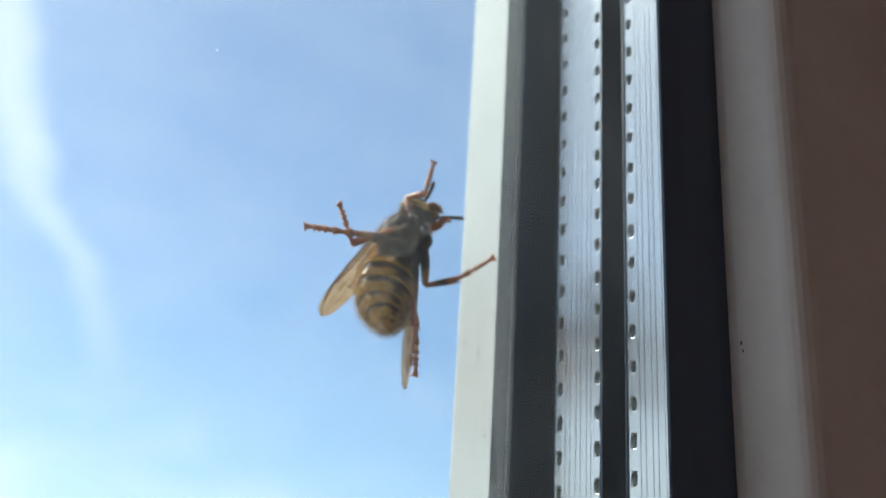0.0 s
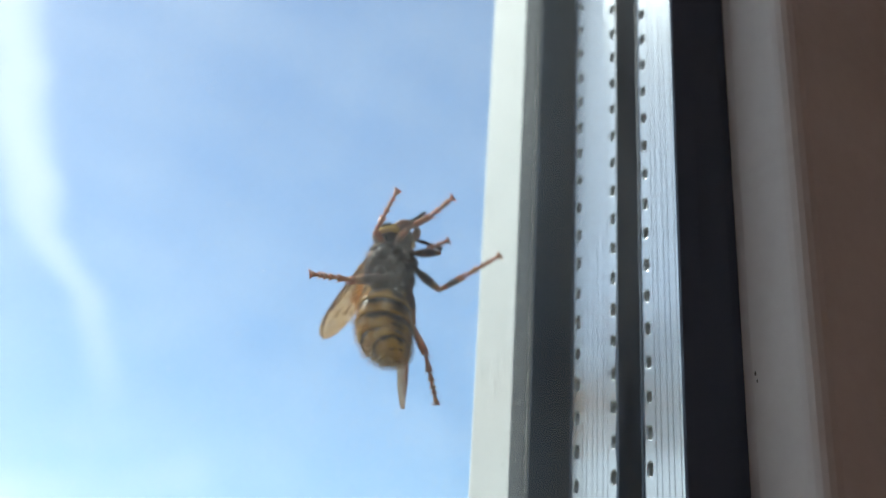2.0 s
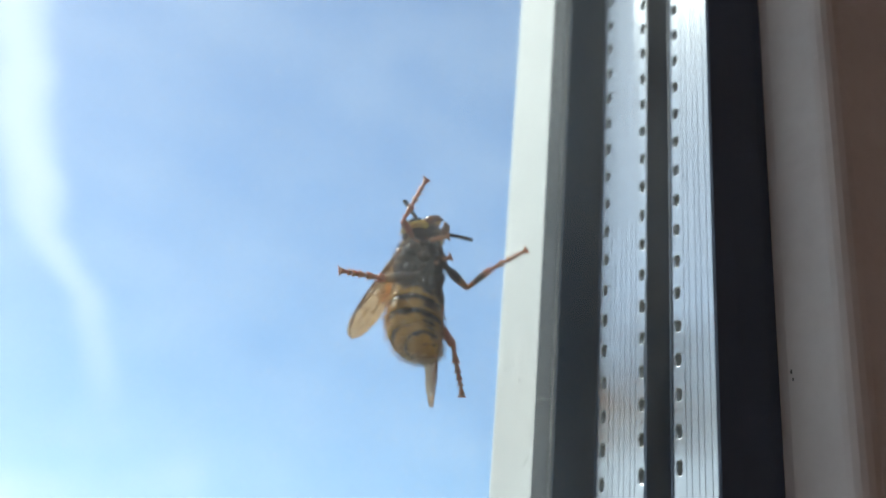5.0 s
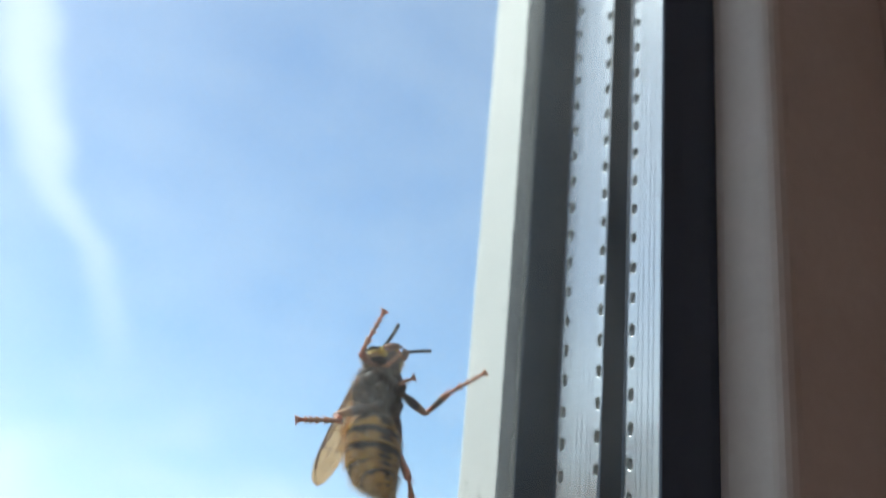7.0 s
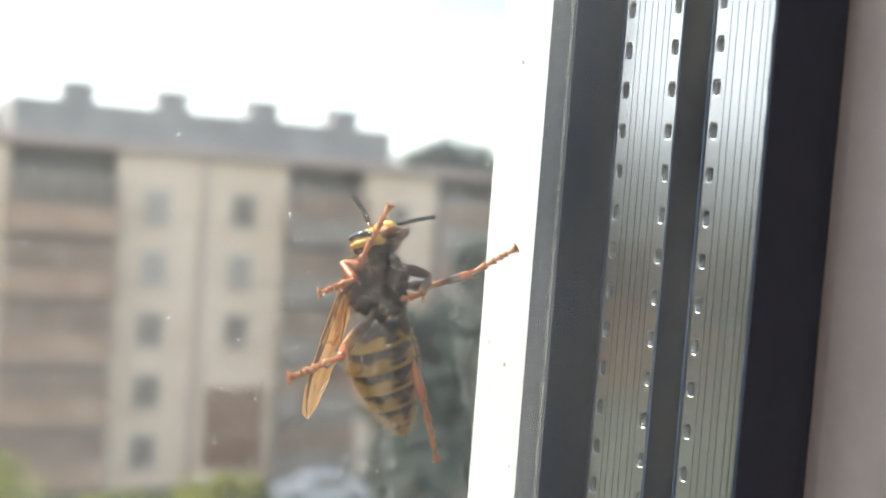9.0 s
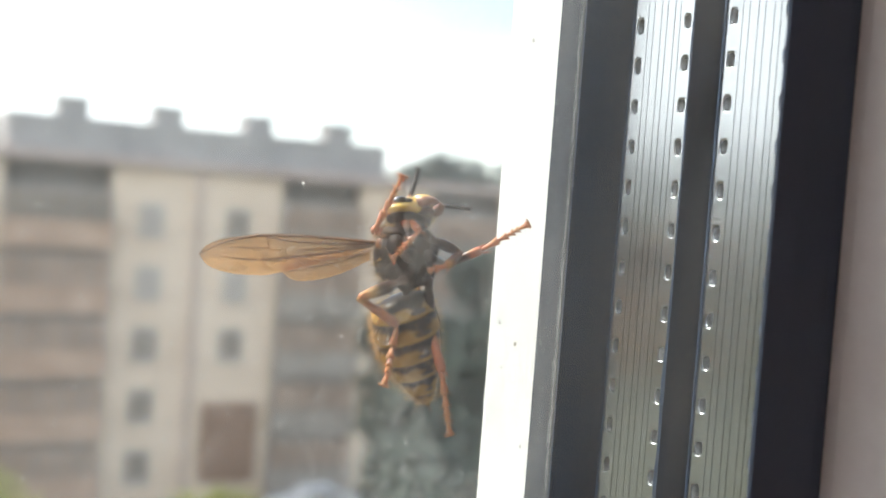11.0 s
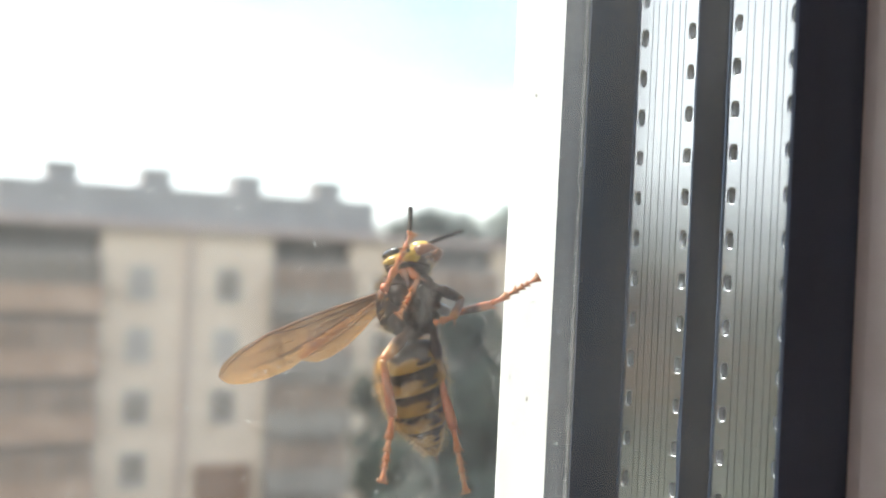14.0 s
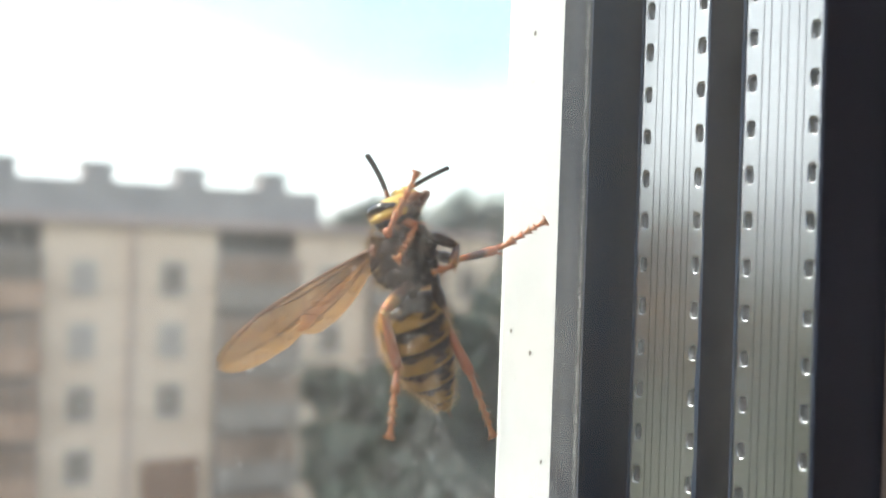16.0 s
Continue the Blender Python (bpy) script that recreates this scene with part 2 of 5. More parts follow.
def dust_mat(name="dust", share=0.38):
    """Thin grey dust: lets part of the light through, scatters the rest."""
    k = Nodes(name)
    tl = k.n("ShaderNodeBsdfTranslucent")
    tl.inputs[0].default_value = (0.85, 0.85, 0.85, 1)
    tr = k.n("ShaderNodeBsdfTransparent")
    mx = k.n("ShaderNodeMixShader")
    mx.inputs[0].default_value = share
    k.l(tr.outputs[0], mx.inputs[1])
    k.l(tl.outputs[0], mx.inputs[2])
    k.l(mx.outputs[0], k.out.inputs[0])
    return k.mat


M["dust"] = dust_mat()
M["smudge"] = dust_mat("drop_smudge", 0.06)
M["seal_dust"] = surface("seal_dust", (0.075, 0.08, 0.085), (0.20, 0.205, 0.21), 900, 0.9, bump=0)
M["grit"] = surface("pale_grit", (0.5, 0.5, 0.5), (0.8, 0.8, 0.8), 900, 0.8, bump=0)
M["leaf_dark"] = leaf_mat("leaves_dark", (0.030, 0.048, 0.038), (0.048, 0.074, 0.056))
M["leaf_light"] = leaf_mat("leaves_light", (0.20, 0.22, 0.04), (0.40, 0.39, 0.09))
M["leaf_mid"] = leaf_mat("leaves_mid", (0.09, 0.095, 0.065), (0.16, 0.165, 0.11))
# Paler, greyer leaves: the distance haze is put into their colour.
M["leaf_far"] = leaf_mat("leaves_hazed", (0.10, 0.12, 0.11), (0.16, 0.18, 0.16))


# ---- mesh helpers ----
def part(name, bm, material, parent=None, label="", smooth=False):
    me = bpy.data.meshes.new(name)
    bmesh.ops.recalc_face_normals(bm, faces=bm.faces)
    bm.to_mesh(me)
    bm.free()
    me.materials.append(material)
    if smooth:
        for p in me.polygons:
            p.use_smooth = True
    ob = new(name, me)
    ob.parent = parent
    return tagged(ob, label)


def empty(name, at=(0, 0, 0), parent=None):
    ob = new(name)
    ob.empty_display_size = 0.01
    ob.location = at
    ob.parent = parent
    return ob


def box(bm, x0, x1, y0, y1, z0, z1):
    v = [bm.verts.new((x, y, z)) for x in (x0, x1) for y in (y0, y1) for z in (z0, z1)]
    for f in ((0, 1, 3, 2), (4, 6, 7, 5), (0, 4, 5, 1), (2, 3, 7, 6), (0, 2, 6, 4), (1, 5, 7, 3)):
        bm.faces.new([v[i] for i in f])


def boxed(name, material, parent, *c, label=""):
    bm = bmesh.new()
    box(bm, *c)
    return part(name, bm, material, parent, label)


def prism(bm, outline, z0, z1, s=MM):
    """An upright bar with the given outline (millimetres)."""
    lo = [bm.verts.new((x * s, y * s, z0)) for x, y in outline]
    hi = [bm.verts.new((x * s, y * s, z1)) for x, y in outline]
    n = len(outline)
    for i in range(n):
        j = (i + 1) % n
        bm.faces.new((lo[i], lo[j], hi[j], hi[i]))
    bm.faces.new(lo[::-1])
    bm.faces.new(hi)


def tube(bm, pts, radii, n=8, flat=1.0, caps=True):
    """A tapered tube along points; flat squeezes it across its second axis."""
    pts = [Vector(p) for p in pts]
    rings, side = [], None
    for i, p in enumerate(pts):
        d = (pts[min(i + 1, len(pts) - 1)] - pts[max(i - 1, 0)]).normalized()
        if side is None:
            side = d.cross(Vector((0, 1, 0)) if abs(d.y) < 0.9 else Vector((1, 0, 0))).normalized()
        side = (side - d * side.dot(d)).normalized()
        up = d.cross(side)
        r = radii[i]
        rings.append([bm.verts.new(p + side * (r * math.cos(a)) + up * (r * flat * math.sin(a))) for a in (2 * math.pi * k / n for k in range(n))])
    for a, b in zip(rings, rings[1:]):
        for k in range(n):
            bm.faces.new((a[k], a[(k + 1) % n], b[(k + 1) % n], b[k]))
    if caps:
        bm.faces.new(rings[0][::-1])
        bm.faces.new(rings[-1])


Z0, Z1 = -0.70, 0.80  # bottom and top of the pane


# ---- the window ----
def make_window():
    win = tagged(empty("window_1"), "white plastic window with a triple-glazed unit", "window", kind="structure")
    XL = -1.50
    # only the faces that are open to the weather and to the room are dusty
    for y0, y1, m, open_side in ((-3.75, 0.0, "glass", 1), (-17.75, -13.5, "glass_clean", 0), (-31.5, -27.5, "glass_inner", -1)):
        p = boxed("pane", M["glass_clean"], win, XL, 0.009, y0 * MM, y1 * MM, Z0, Z1, label="dusty clear glass pane")
        p.data.materials.append(M[m])
        for f in p.data.polygons:
            f.material_index = 1 if open_side and f.normal.y * open_side > 0.5 else 0
    # outer lip of the sash, its seal, the inner seal and the glazing bead
    bm = bmesh.new()
    prism(bm, [(-3.58, 5.4), (-3.55, 14.6), (-3.2, 15.4), (-2.6, 15.7), (70, 15.7), (70, 5.4)], Z0 - 0.06, Z1 + 0.06)
    part("sash_lip", bm, M["pvc"], win, "sunlit white plastic lip with dirt specks")
    bm = bmesh.new()
    prism(bm, [(-4.5, 0.25), (-4.62, 0.6), (-4.66, 1.1), (-4.6, 1.7), (-4.45, 2.3), (-4.25, 2.9), (-4.05, 3.5), (-3.9, 4.2), (-3.8, 4.8), (-3.72, 5.36), (9, 5.36), (9, 0.25)], Z0 - 0.05, Z1 + 0.05)
    part("outer_gasket", bm, M["rubber_dusty"], win, "dusty grey rubber gasket")
    bm = bmesh.new()
    prism(bm, [(-4.48, 0.03), (-4.5, 0.22), (9, 0.22), (9, 0.03)], Z0 - 0.05, Z1 + 0.05)
    part("gasket_foot", bm, M["butyl"], win, "black foot of the gasket on the glass")
    bm = bmesh.new()
    prism(bm, [(-7.55, -31.55), (-7.45, -31.9), (-5.0, -33.0), (-1.2, -34.4), (-0.3, -34.85), (9, -34.85), (9, -31.55)], Z0 - 0.05, Z1 + 0.05)
    part("inner_gasket", bm, M["rubber"], win, "black rubber gasket")
    bm = bmesh.new()
    prism(bm, [(-0.07, -34.74), (-0.7, -36.6), (-0.85, -40), (-0.9, -43.4), (-0.82, -44.2), (-0.6, -45.0), (-0.2, -45.6), (0.4, -46.1), (1.2, -46.4), (24, -47.4), (24, -34.74)], Z0 - 0.05, Z1 + 0.05)
    part("glazing_bead", bm, M["pvc_in"], win, "shaded white plastic glazing bead")
    bm = bmesh.new()
    prism(bm, [(9.2, -35.4), (9.2, 5.3), (70, 5.3), (70, -52), (66, -55), (24.2, -55), (24.2, -35.4)], Z0 - 0.06, Z1 + 0.06)
    part("sash_stile", bm, M["pvc_in"], win)
    # the other members of the sash
    for n, c in (("sash_rail", (XL - 0.07, 0.07, -0.055, 0.0157, Z0 - 0.13, Z0 - 0.06)), ("sash_rail", (XL - 0.07, 0.07, -0.055, 0.0157, Z1 + 0.06, Z1 + 0.13)), ("sash_stile", (XL - 0.07, XL, -0.055, 0.0157, Z0 - 0.06, Z1 + 0.06))):
        boxed(n, M["pvc_in"], win, *c)
    make_spacer(win, -13.30, -3.90, True)
    make_spacer(win, -27.34, -17.90, False)
    return win


PITCH, PHASE = 4.894, 0.675


def make_spacer(win, a, b, ragged):
    """Perforated hollow bar between two panes: two rows of punched holes, fine grooves between them."""
    bm = bmesh.new()
    hole_y = (a + 1.02, b - 1.02)
    strips = []
    n = 30
    cw = 0.86
    # zones with holes: each a punched slot with a lip that dips inwards
    for hy in hole_y:
        y_lo, y_hi = max(a, hy - cw), min(b, hy + cw)
        strips.append((y_lo, y_hi))
        for k in range(-n, n + 1):
            zc = PHASE + k * PITCH + random.uniform(-0.06, 0.06)
            zl, zh = PHASE + (k - 0.5) * PITCH, PHASE + (k + 0.5) * PITCH
            k1, k2, tilt = random.uniform(0.92, 1.06), random.uniform(0.92, 1.08), random.uniform(-0.05, 0.05)
            edge = []
            for (ya, za), (yb, zb) in (((y_lo, zl), (y_hi, zl)), ((y_hi, zl), (y_hi, zh)), ((y_hi, zh), (y_lo, zh)), ((y_lo, zh), (y_lo, zl))):
                edge += [(ya + (yb - ya) * q / 4, za + (zb - za) * q / 4) for q in range(4)]
            turns = [math.atan2((z - zc) / (0.5 * PITCH), (y - hy) / cw) for y, z in edge]

            def slot(size, depth, drop):
                row = []
                for q in turns:
                    c, d = math.cos(q), math.sin(q)
                    sq = (abs(c) ** 3 + abs(d) ** 3) ** (-1 / 3)
                    row.append(bm.verts.new((depth * MM, (hy + 0.55 * k1 * size * sq * c + tilt * d) * MM, (zc - drop + 0.96 * k2 * size * sq * d) * MM)))
                return row

            O = [bm.verts.new((0, y * MM, z * MM)) for y, z in edge]
            rings = [slot(1.12, 0.0, 0.0), slot(0.98, 0.05, 0.02), slot(0.84, 0.18, 0.05), slot(0.70, 0.42, 0.08), slot(0.60, 0.75, 0.10)]
            for lo, hi, mi in zip([O] + rings, rings, (0, 0, 0, 1, 1)):
                for i in range(16):
                    j = (i + 1) % 16
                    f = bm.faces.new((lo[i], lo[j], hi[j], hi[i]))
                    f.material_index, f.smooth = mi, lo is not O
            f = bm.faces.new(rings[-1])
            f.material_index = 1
    # grooved middle and margins; the grooves' shade is put into a dark colour
    y_a, y_b = strips[0][1], strips[1][0]
    prof = [(0, y_a)]
    for g in (0.05, 0.20, 0.41, 0.57, 0.78, 0.94):
        yc = y_a + (y_b - y_a) * g
        prof += [(0, yc - 0.045), (0.12, yc), (0, yc + 0.045)]
    prof += [(0, y_b)]
    zs = [(PHASE + (k - 0.5) * PITCH) * MM for k in range(-n, n + 2, 4)]
    zs[-1] = (PHASE + (n + 0.5) * PITCH) * MM

    def sheet(pr, levels):
        prev = None
        for z in levels:
            row = [bm.verts.new((x * MM, y * MM, z)) for x, y in pr]
            if prev:
                for i in range(len(row) - 1):
                    f = bm.faces.new((prev[i], prev[i + 1], row[i + 1], row[i]))
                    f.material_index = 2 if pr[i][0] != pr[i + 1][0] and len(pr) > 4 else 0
            prev = row

    sheet(prof, zs)
    if strips[0][0] > a:
        sheet([(0, a), (0, strips[0][0])], zs)
    if strips[1][1] < b:
        sheet([(0, strips[1][1]), (0, b)], zs)
    # plain lengths above and below, sides and back
    sheet([(0, a), (0, b)], (Z0, zs[0]))
    sheet([(0, a), (0, b)], (zs[-1], Z1))
    sheet([(0, b), (6, b), (6, a), (0, a)], (Z0, Z1))
    me = part("spacer_bar", bm, M["alu"], win, "perforated bright aluminium spacer bar")
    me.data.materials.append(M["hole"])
    me.data.materials.append(M["groove_shade"])
    # black sealing strips along both sides, with uneven squeezed edges
    for y_in, sgn in ((a, -1), (b, 1)):
        bm = bmesh.new()
        prev = None
        z = Z0
        rng = random.Random(int(a * 10 + sgn))
        w = 0.2
        y_out = y_in + sgn * (0.15 if abs(b - (-3.9)) < 0.1 and sgn > 0 else 0.19)
        while z <= Z1 + 1e-6:
            w = min(0.45, max(0.02, w + rng.uniform(-0.07, 0.07)))
            amt = w + 0.08 * math.sin(z * 610) if ragged and sgn < 0 else 0.25 * w
            e = y_in - sgn * max(0.02, amt)
            row = [bm.verts.new(q) for q in ((0.006, y_in * MM, z), (0.006, y_out * MM, z), (-0.0002, y_out * MM, z), (-0.0002, e * MM, z), (-0.00003, (e - sgn * 0.03) * MM, z))]
            if prev:
                for i in range(4):
                    bm.faces.new((prev[i], prev[i + 1], row[i + 1], row[i]))
            prev = row
            z += 0.0022 if abs(z) < 0.14 else 0.02
        part("sealing_strip", bm, M["butyl"], win, "black butyl sealing strip")


window_1 = make_window()


# ---- the room behind, plain and closed ----
def make_room():
    wl = tagged(empty("wall_window"), "plain room wall round the window", "wall", kind="structure")
    ox0, ox1, oz0, oz1 = -1.58, 0.075, Z0 - 0.135, Z1 + 0.135
    for c in ((-2.6, ox0, -0.12, 0.04, -1.6, 1.4), (ox1, 1.6, -0.12, 0.04, -1.6, 1.4), (ox0, ox1, -0.12, 0.04, -1.6, oz0), (ox0, ox1, -0.12, 0.04, oz1, 1.4)):
        boxed("wall_piece", M["wall"], wl, *c)
    for n, c in (("wall_left", (-2.7, -2.6, -3.6, 0.04, -1.6, 1.4)), ("wall_right", (1.6, 1.7, -3.6, 0.04, -1.6, 1.4)), ("wall_back", (-2.7, 1.7, -3.7, -3.6, -1.6, 1.4))):
        tagged(boxed(n, M["wall"], None, *c), "plain warm-toned room wall", "wall", kind="structure")
    tagged(boxed("ceiling", M["wall"], None, -2.7, 1.7, -3.7, 0.04, 1.4, 1.5), "plain room ceiling", "ceiling", kind="structure")
    tagged(boxed("floor", M["floor"], None, -2.7, 1.7, -3.7, 0.04, -1.7, -1.6), "brown room floor", "floor", kind="structure")


make_room()


# ---- specks on glass and frame ----
def flecks(name, label, material, count, region, size, seed, y, depth=0.00004, parent=None):
    rng = random.Random(seed)
    bm = bmesh.new()
    for _ in range(count):
        x, z = rng.uniform(region[0], region[1]), rng.uniform(region[2], region[3])
        r = size * rng.uniform(0.3, 1.0) ** 2 * (1.5 if rng.random() < 0.03 else 1)
        k = rng.choice((4, 5, 6))
        a0, st = rng.uniform(0, 6), rng.uniform(0.5, 1.0)
        top = [bm.verts.new((x + r * math.cos(a0 + 6.283 * i / k), y, z + st * r * rng.uniform(0.6, 1.2) * math.sin(a0 + 6.283 * i / k))) for i in range(k)]
        tip = bm.verts.new((x, y + depth, z))
        for i in range(k):
            bm.faces.new((top[i], top[(i + 1) % k], tip))
        bm.faces.new(top)
    return tagged(part(name, bm, material, parent), label, "dust", kind="stuff")


flecks("dust", "pale dust and dried drops on the glass", M["dust"], 5600, (-0.10, -0.0046, -0.05, 0.05), 0.00012, 3, 0.00003)
# fine dust caught where the seal's foot and the butyl touch the glass
flecks("dust", "fine grey dust between seal and glass", M["seal_dust"], 6000, (-0.0044, 0.0088, -0.062, 0.062), 0.00019, 21, 0.000008, 0.000012)
flecks("dust", "fine grey dust at the pane's sealed edge", M["seal_dust"], 2200, (0.0002, 0.006, -0.062, 0.062), 0.00016, 22, -0.013492, 0.000012)


def grains():
    """Pale grit caught on the outer seal and along the lip's edge."""
    rng = random.Random(12)
    bm = bmesh.new()
    for i in range(4300):
        ridge = i < 3600
        y = rng.triangular(0.26, 1.0, 0.45) if ridge else rng.uniform(0.9, 5.2)
        x = -4.68 + max(0.0, y - 1.1) * 0.225 - 0.02
        z = rng.uniform(-62, 62)
        r = rng.uniform(0.02, 0.065) if ridge else rng.uniform(0.02, 0.075)
        ring = [bm.verts.new(((x + 0.02) * MM, (y + r * math.cos(q)) * MM, (z + r * (1 if ridge else 1.8) * rng.uniform(0.6, 1.3) * math.sin(q)) * MM)) for q in (0.2, 1.5, 2.8, 4.1, 5.3)]
        tip = bm.verts.new(((x - 0.6 * r) * MM, y * MM, z * MM))
        for i in range(5):
            bm.faces.new((ring[i], ring[(i + 1) % 5], tip))
    tagged(part("grit", bm, M["grit"]), "pale grit on the rubber gasket", "grit", kind="stuff")


grains()


def dried_drops():
    """Outlines left by dried drops, and scratches, on the outer pane."""
    rng = random.Random(31)
    bm = bmesh.new()
    for _ in range(22):
        x, z = rng.uniform(-60, -14), rng.uniform(-48, 14)
        r = rng.uniform(0.25, 0.75)
        w = rng.uniform(0.008, 0.016)
        n = 14
        a0, a1 = rng.uniform(0, 6), rng.uniform(2.0, 6.28)
        prev = None
        for i in range(n):
            a = a0 + a1 * i / (n - 1)
            q = r * (1 + 0.18 * math.sin(3 * a + r * 40))
            row = [bm.verts.new(((x + (q + d) * math.cos(a)) * MM, 0.00003, (z + 1.25 * (q + d) * math.sin(a)) * MM)) for d in (-w, w)]
            if prev:
                bm.faces.new((prev[0], prev[1], row[1], row[0]))
            prev = row
    for x, z, l, a in ((-13.6, 1.6, 3.4, -0.35), (-14.5, 0.4, 1.8, 0.6), (-48, -16, 1.6, 0.5), (-12.5, -3.0, 1.4, 0.2), (-35, -27, 2.0, 0.9)):
        prev = None
        for i in range(9):
            u = l * i / 8
            p = Vector((x + u * math.cos(a) + 0.2 * math.sin(u * 3), 0, z + u * math.sin(a) + 0.25 * math.sin(u * 4)))
            row = [bm.verts.new((p.x * MM, 0.00003, (p.z + d) * MM)) for d in (-0.025, 0.025)]
            if prev:
                bm.faces.new((prev[0], prev[1], row[1], row[0]))
            prev = row
    # a frayed fibre beside the frame
    for k in range(9):
        prev, a = None, rng.uniform(0, 6)
        cx, cz = (-21.3, 1.0) if k < 5 else (-19.8, -5.4)
        p = Vector((cx + rng.uniform(-1.0, 1.0), 0, cz + rng.uniform(-1.1, 1.1)))
        for i in range(10):
            a += rng.uniform(-0.7, 0.7)
            p = p + Vector((math.cos(a), 0, math.sin(a))) * 0.2
            row = [bm.verts.new((p.x * MM, 0.00003, (p.z + d) * MM)) for d in (-0.03, 0.03)]
            if prev:
                bm.faces.new((prev[0], prev[1], row[1], row[0]))
            prev = row
    tagged(part("dried_drops", bm, M["dust"]), "dried drop marks and fibres on the glass", "dirt", kind="stuff")


dried_drops()


def smudges():
    """Faint oval spots left by rain on the outer pane, each with a paler core."""
    rng = random.Random(77)
    bm = bmesh.new()
    for _ in range(1900):
        x, z = rng.triangular(-46, -5.2, -14), rng.triangular(-50, 8, -26)
        r, tilt, tall = rng.uniform(0.10, 0.34), rng.uniform(-0.4, 0.4), rng.uniform(1.1, 1.9)
        wob = [rng.uniform(0.85, 1.15) for _ in range(11)]
        rows = []
        for k in (1.0, 0.72, 0.45):
            row = []
            for i in range(11):
                a = 6.283 * i / 11
                u, w = k * r * wob[i] * math.cos(a), k * r * wob[i] * tall * math.sin(a)
                row.append(bm.verts.new(((x + u + w * tilt) * MM, 0.035 * MM, (z + w) * MM)))
            rows.append(row)
        gap = rng.randrange(11)
        for i in range(11):
            j = (i + 1) % 11
            if i != gap:
                bm.faces.new((rows[0][i], rows[0][j], rows[1][j], rows[1][i]))
        if rng.random() < 0.5:
            bm.faces.new(rows[2])
    tagged(part("rain_spots", bm, M["smudge"]), "faint dried rain spots on the glass", "dirt", kind="stuff")


smudges()


def lip_specks():
    rng = random.Random(8)
    bm = bmesh.new()
    spots = [(13.0, -13.5, 0.42), (9.5, -15.9, 0.45), (10.4, 24.0, 0.4)]
    spots += [(rng.uniform(6, 15), rng.uniform(-60, 60), rng.uniform(0.12, 0.34)) for _ in range(30)]
    for y, z, r in spots:
        n = 6
        ring = [bm.verts.new((-0.00359, (y + 0.6 * r * rng.uniform(0.7, 1.2) * math.cos(6.283 * i / n)) * MM, (z + r * rng.uniform(0.6, 1.2) * math.sin(6.283 * i / n)) * MM)) for i in range(n)]
        tip = bm.verts.new((-0.00364, y * MM, z * MM))
        for i in range(n):
            bm.faces.new((ring[i], ring[(i + 1) % n], tip))
        bm.faces.new(ring)
    tagged(part("dirt_specks", bm, M["dirt"]), "small dark dirt specks on the white plastic", "dirt", kind="stuff")
    bm = bmesh.new()
    for y, z, r in ((-37.1, -25.3, 0.32), (-37.3, -26.3, 0.25)):
        ring = [bm.verts.new((-0.00076, (y + 0.5 * r * math.cos(6.283 * i / 6)) * MM, (z + r * math.sin(6.283 * i / 6)) * MM)) for i in range(6)]
        tip = bm.verts.new((-0.00086, y * MM, z * MM))
        for i in range(6):
            bm.faces.new((ring[i], ring[(i + 1) % 6], tip))
        bm.faces.new(ring)
    tagged(part("dirt_specks", bm, M["dirt"]), "small dark dirt specks on the glazing bead", "dirt", kind="stuff")


lip_specks()


# ---- outside: ground, the block of flats opposite, trees ----
GROUND = -14.5


def bearing(az, d, z=GROUND):
    a = radians(az)
    return (math.sin(a) * d, math.cos(a) * d, z)


def make_ground():
    bm = bmesh.new()
    n, R = 48, 2500.0
    ring_r = [0, 20, 45, 80, 160, 500, R]
    prev = None
    c = bm.verts.new((0, 0, GROUND))
    for r in ring_r[1:]:
        row = [bm.verts.new((r * math.cos(6.28319 * i / n), r * math.sin(6.28319 * i / n), GROUND + (noise.noise((r * math.cos(6.28319 * i / n) * 0.05, r * math.sin(6.28319 * i / n) * 0.05, 0)) * 0.15 if r < 45 else 0))) for i in range(n)]
        for i in range(n):
            j = (i + 1) % n
            bm.faces.new((c, row[i], row[j]) if prev is None else (prev[i], row[i], row[j], prev[j]))
        prev = row
    tagged(part("ground", bm, M["ground"], None), "worn grass yard between the houses", "ground", kind="structure")


make_ground()
FACADE = pose(*bearing(10, 50), 0, 0, -10)  # x along the facade, y away from us


def far_window(parent, x, z, w=1.15, h=1.5, pane="window_far"):
    f = boxed("window", M["frame_far"], parent, x - w / 2, x + w / 2, -0.02, 0.10, z - h / 2, z + h / 2)
    for a, b in ((-w / 2 + 0.06, -0.04), (0.04, w / 2 - 0.06)):
        boxed("pane", M[pane], f, x + a, x + b, -0.035, -0.021, z - h / 2 + 0.07, z + h / 2 - 0.07)
    boxed("sill", M["cornice"], f, x - w / 2 - 0.08, x + w / 2 + 0.08, -0.16, -0.022, z - h / 2 - 0.1, z - h / 2 - 0.02)


def loggia(parent, x0, x1, z, panel, glass):
    # The recess is a solid block; its darker colour stands for the shade inside.
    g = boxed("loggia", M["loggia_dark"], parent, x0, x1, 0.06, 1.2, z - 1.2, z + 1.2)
    boxed("floor_slab", M[panel], g, x0 - 0.1, x1 + 0.1, -0.75, 0.05, z - 1.42, z - 1.24)
    boxed("parapet", M[panel], g, x0 - 0.05, x1 + 0.05, -0.75, -0.65, z - 1.22, z - 0.2)
    n = 5
    for i in range(n):
        a = x0 + (x1 - x0) * i / n
        boxed("glazing", M[glass], g, a + 0.05, a + (x1 - x0) / n - 0.05, -0.72, -0.68, z - 0.18, z + 1.05)


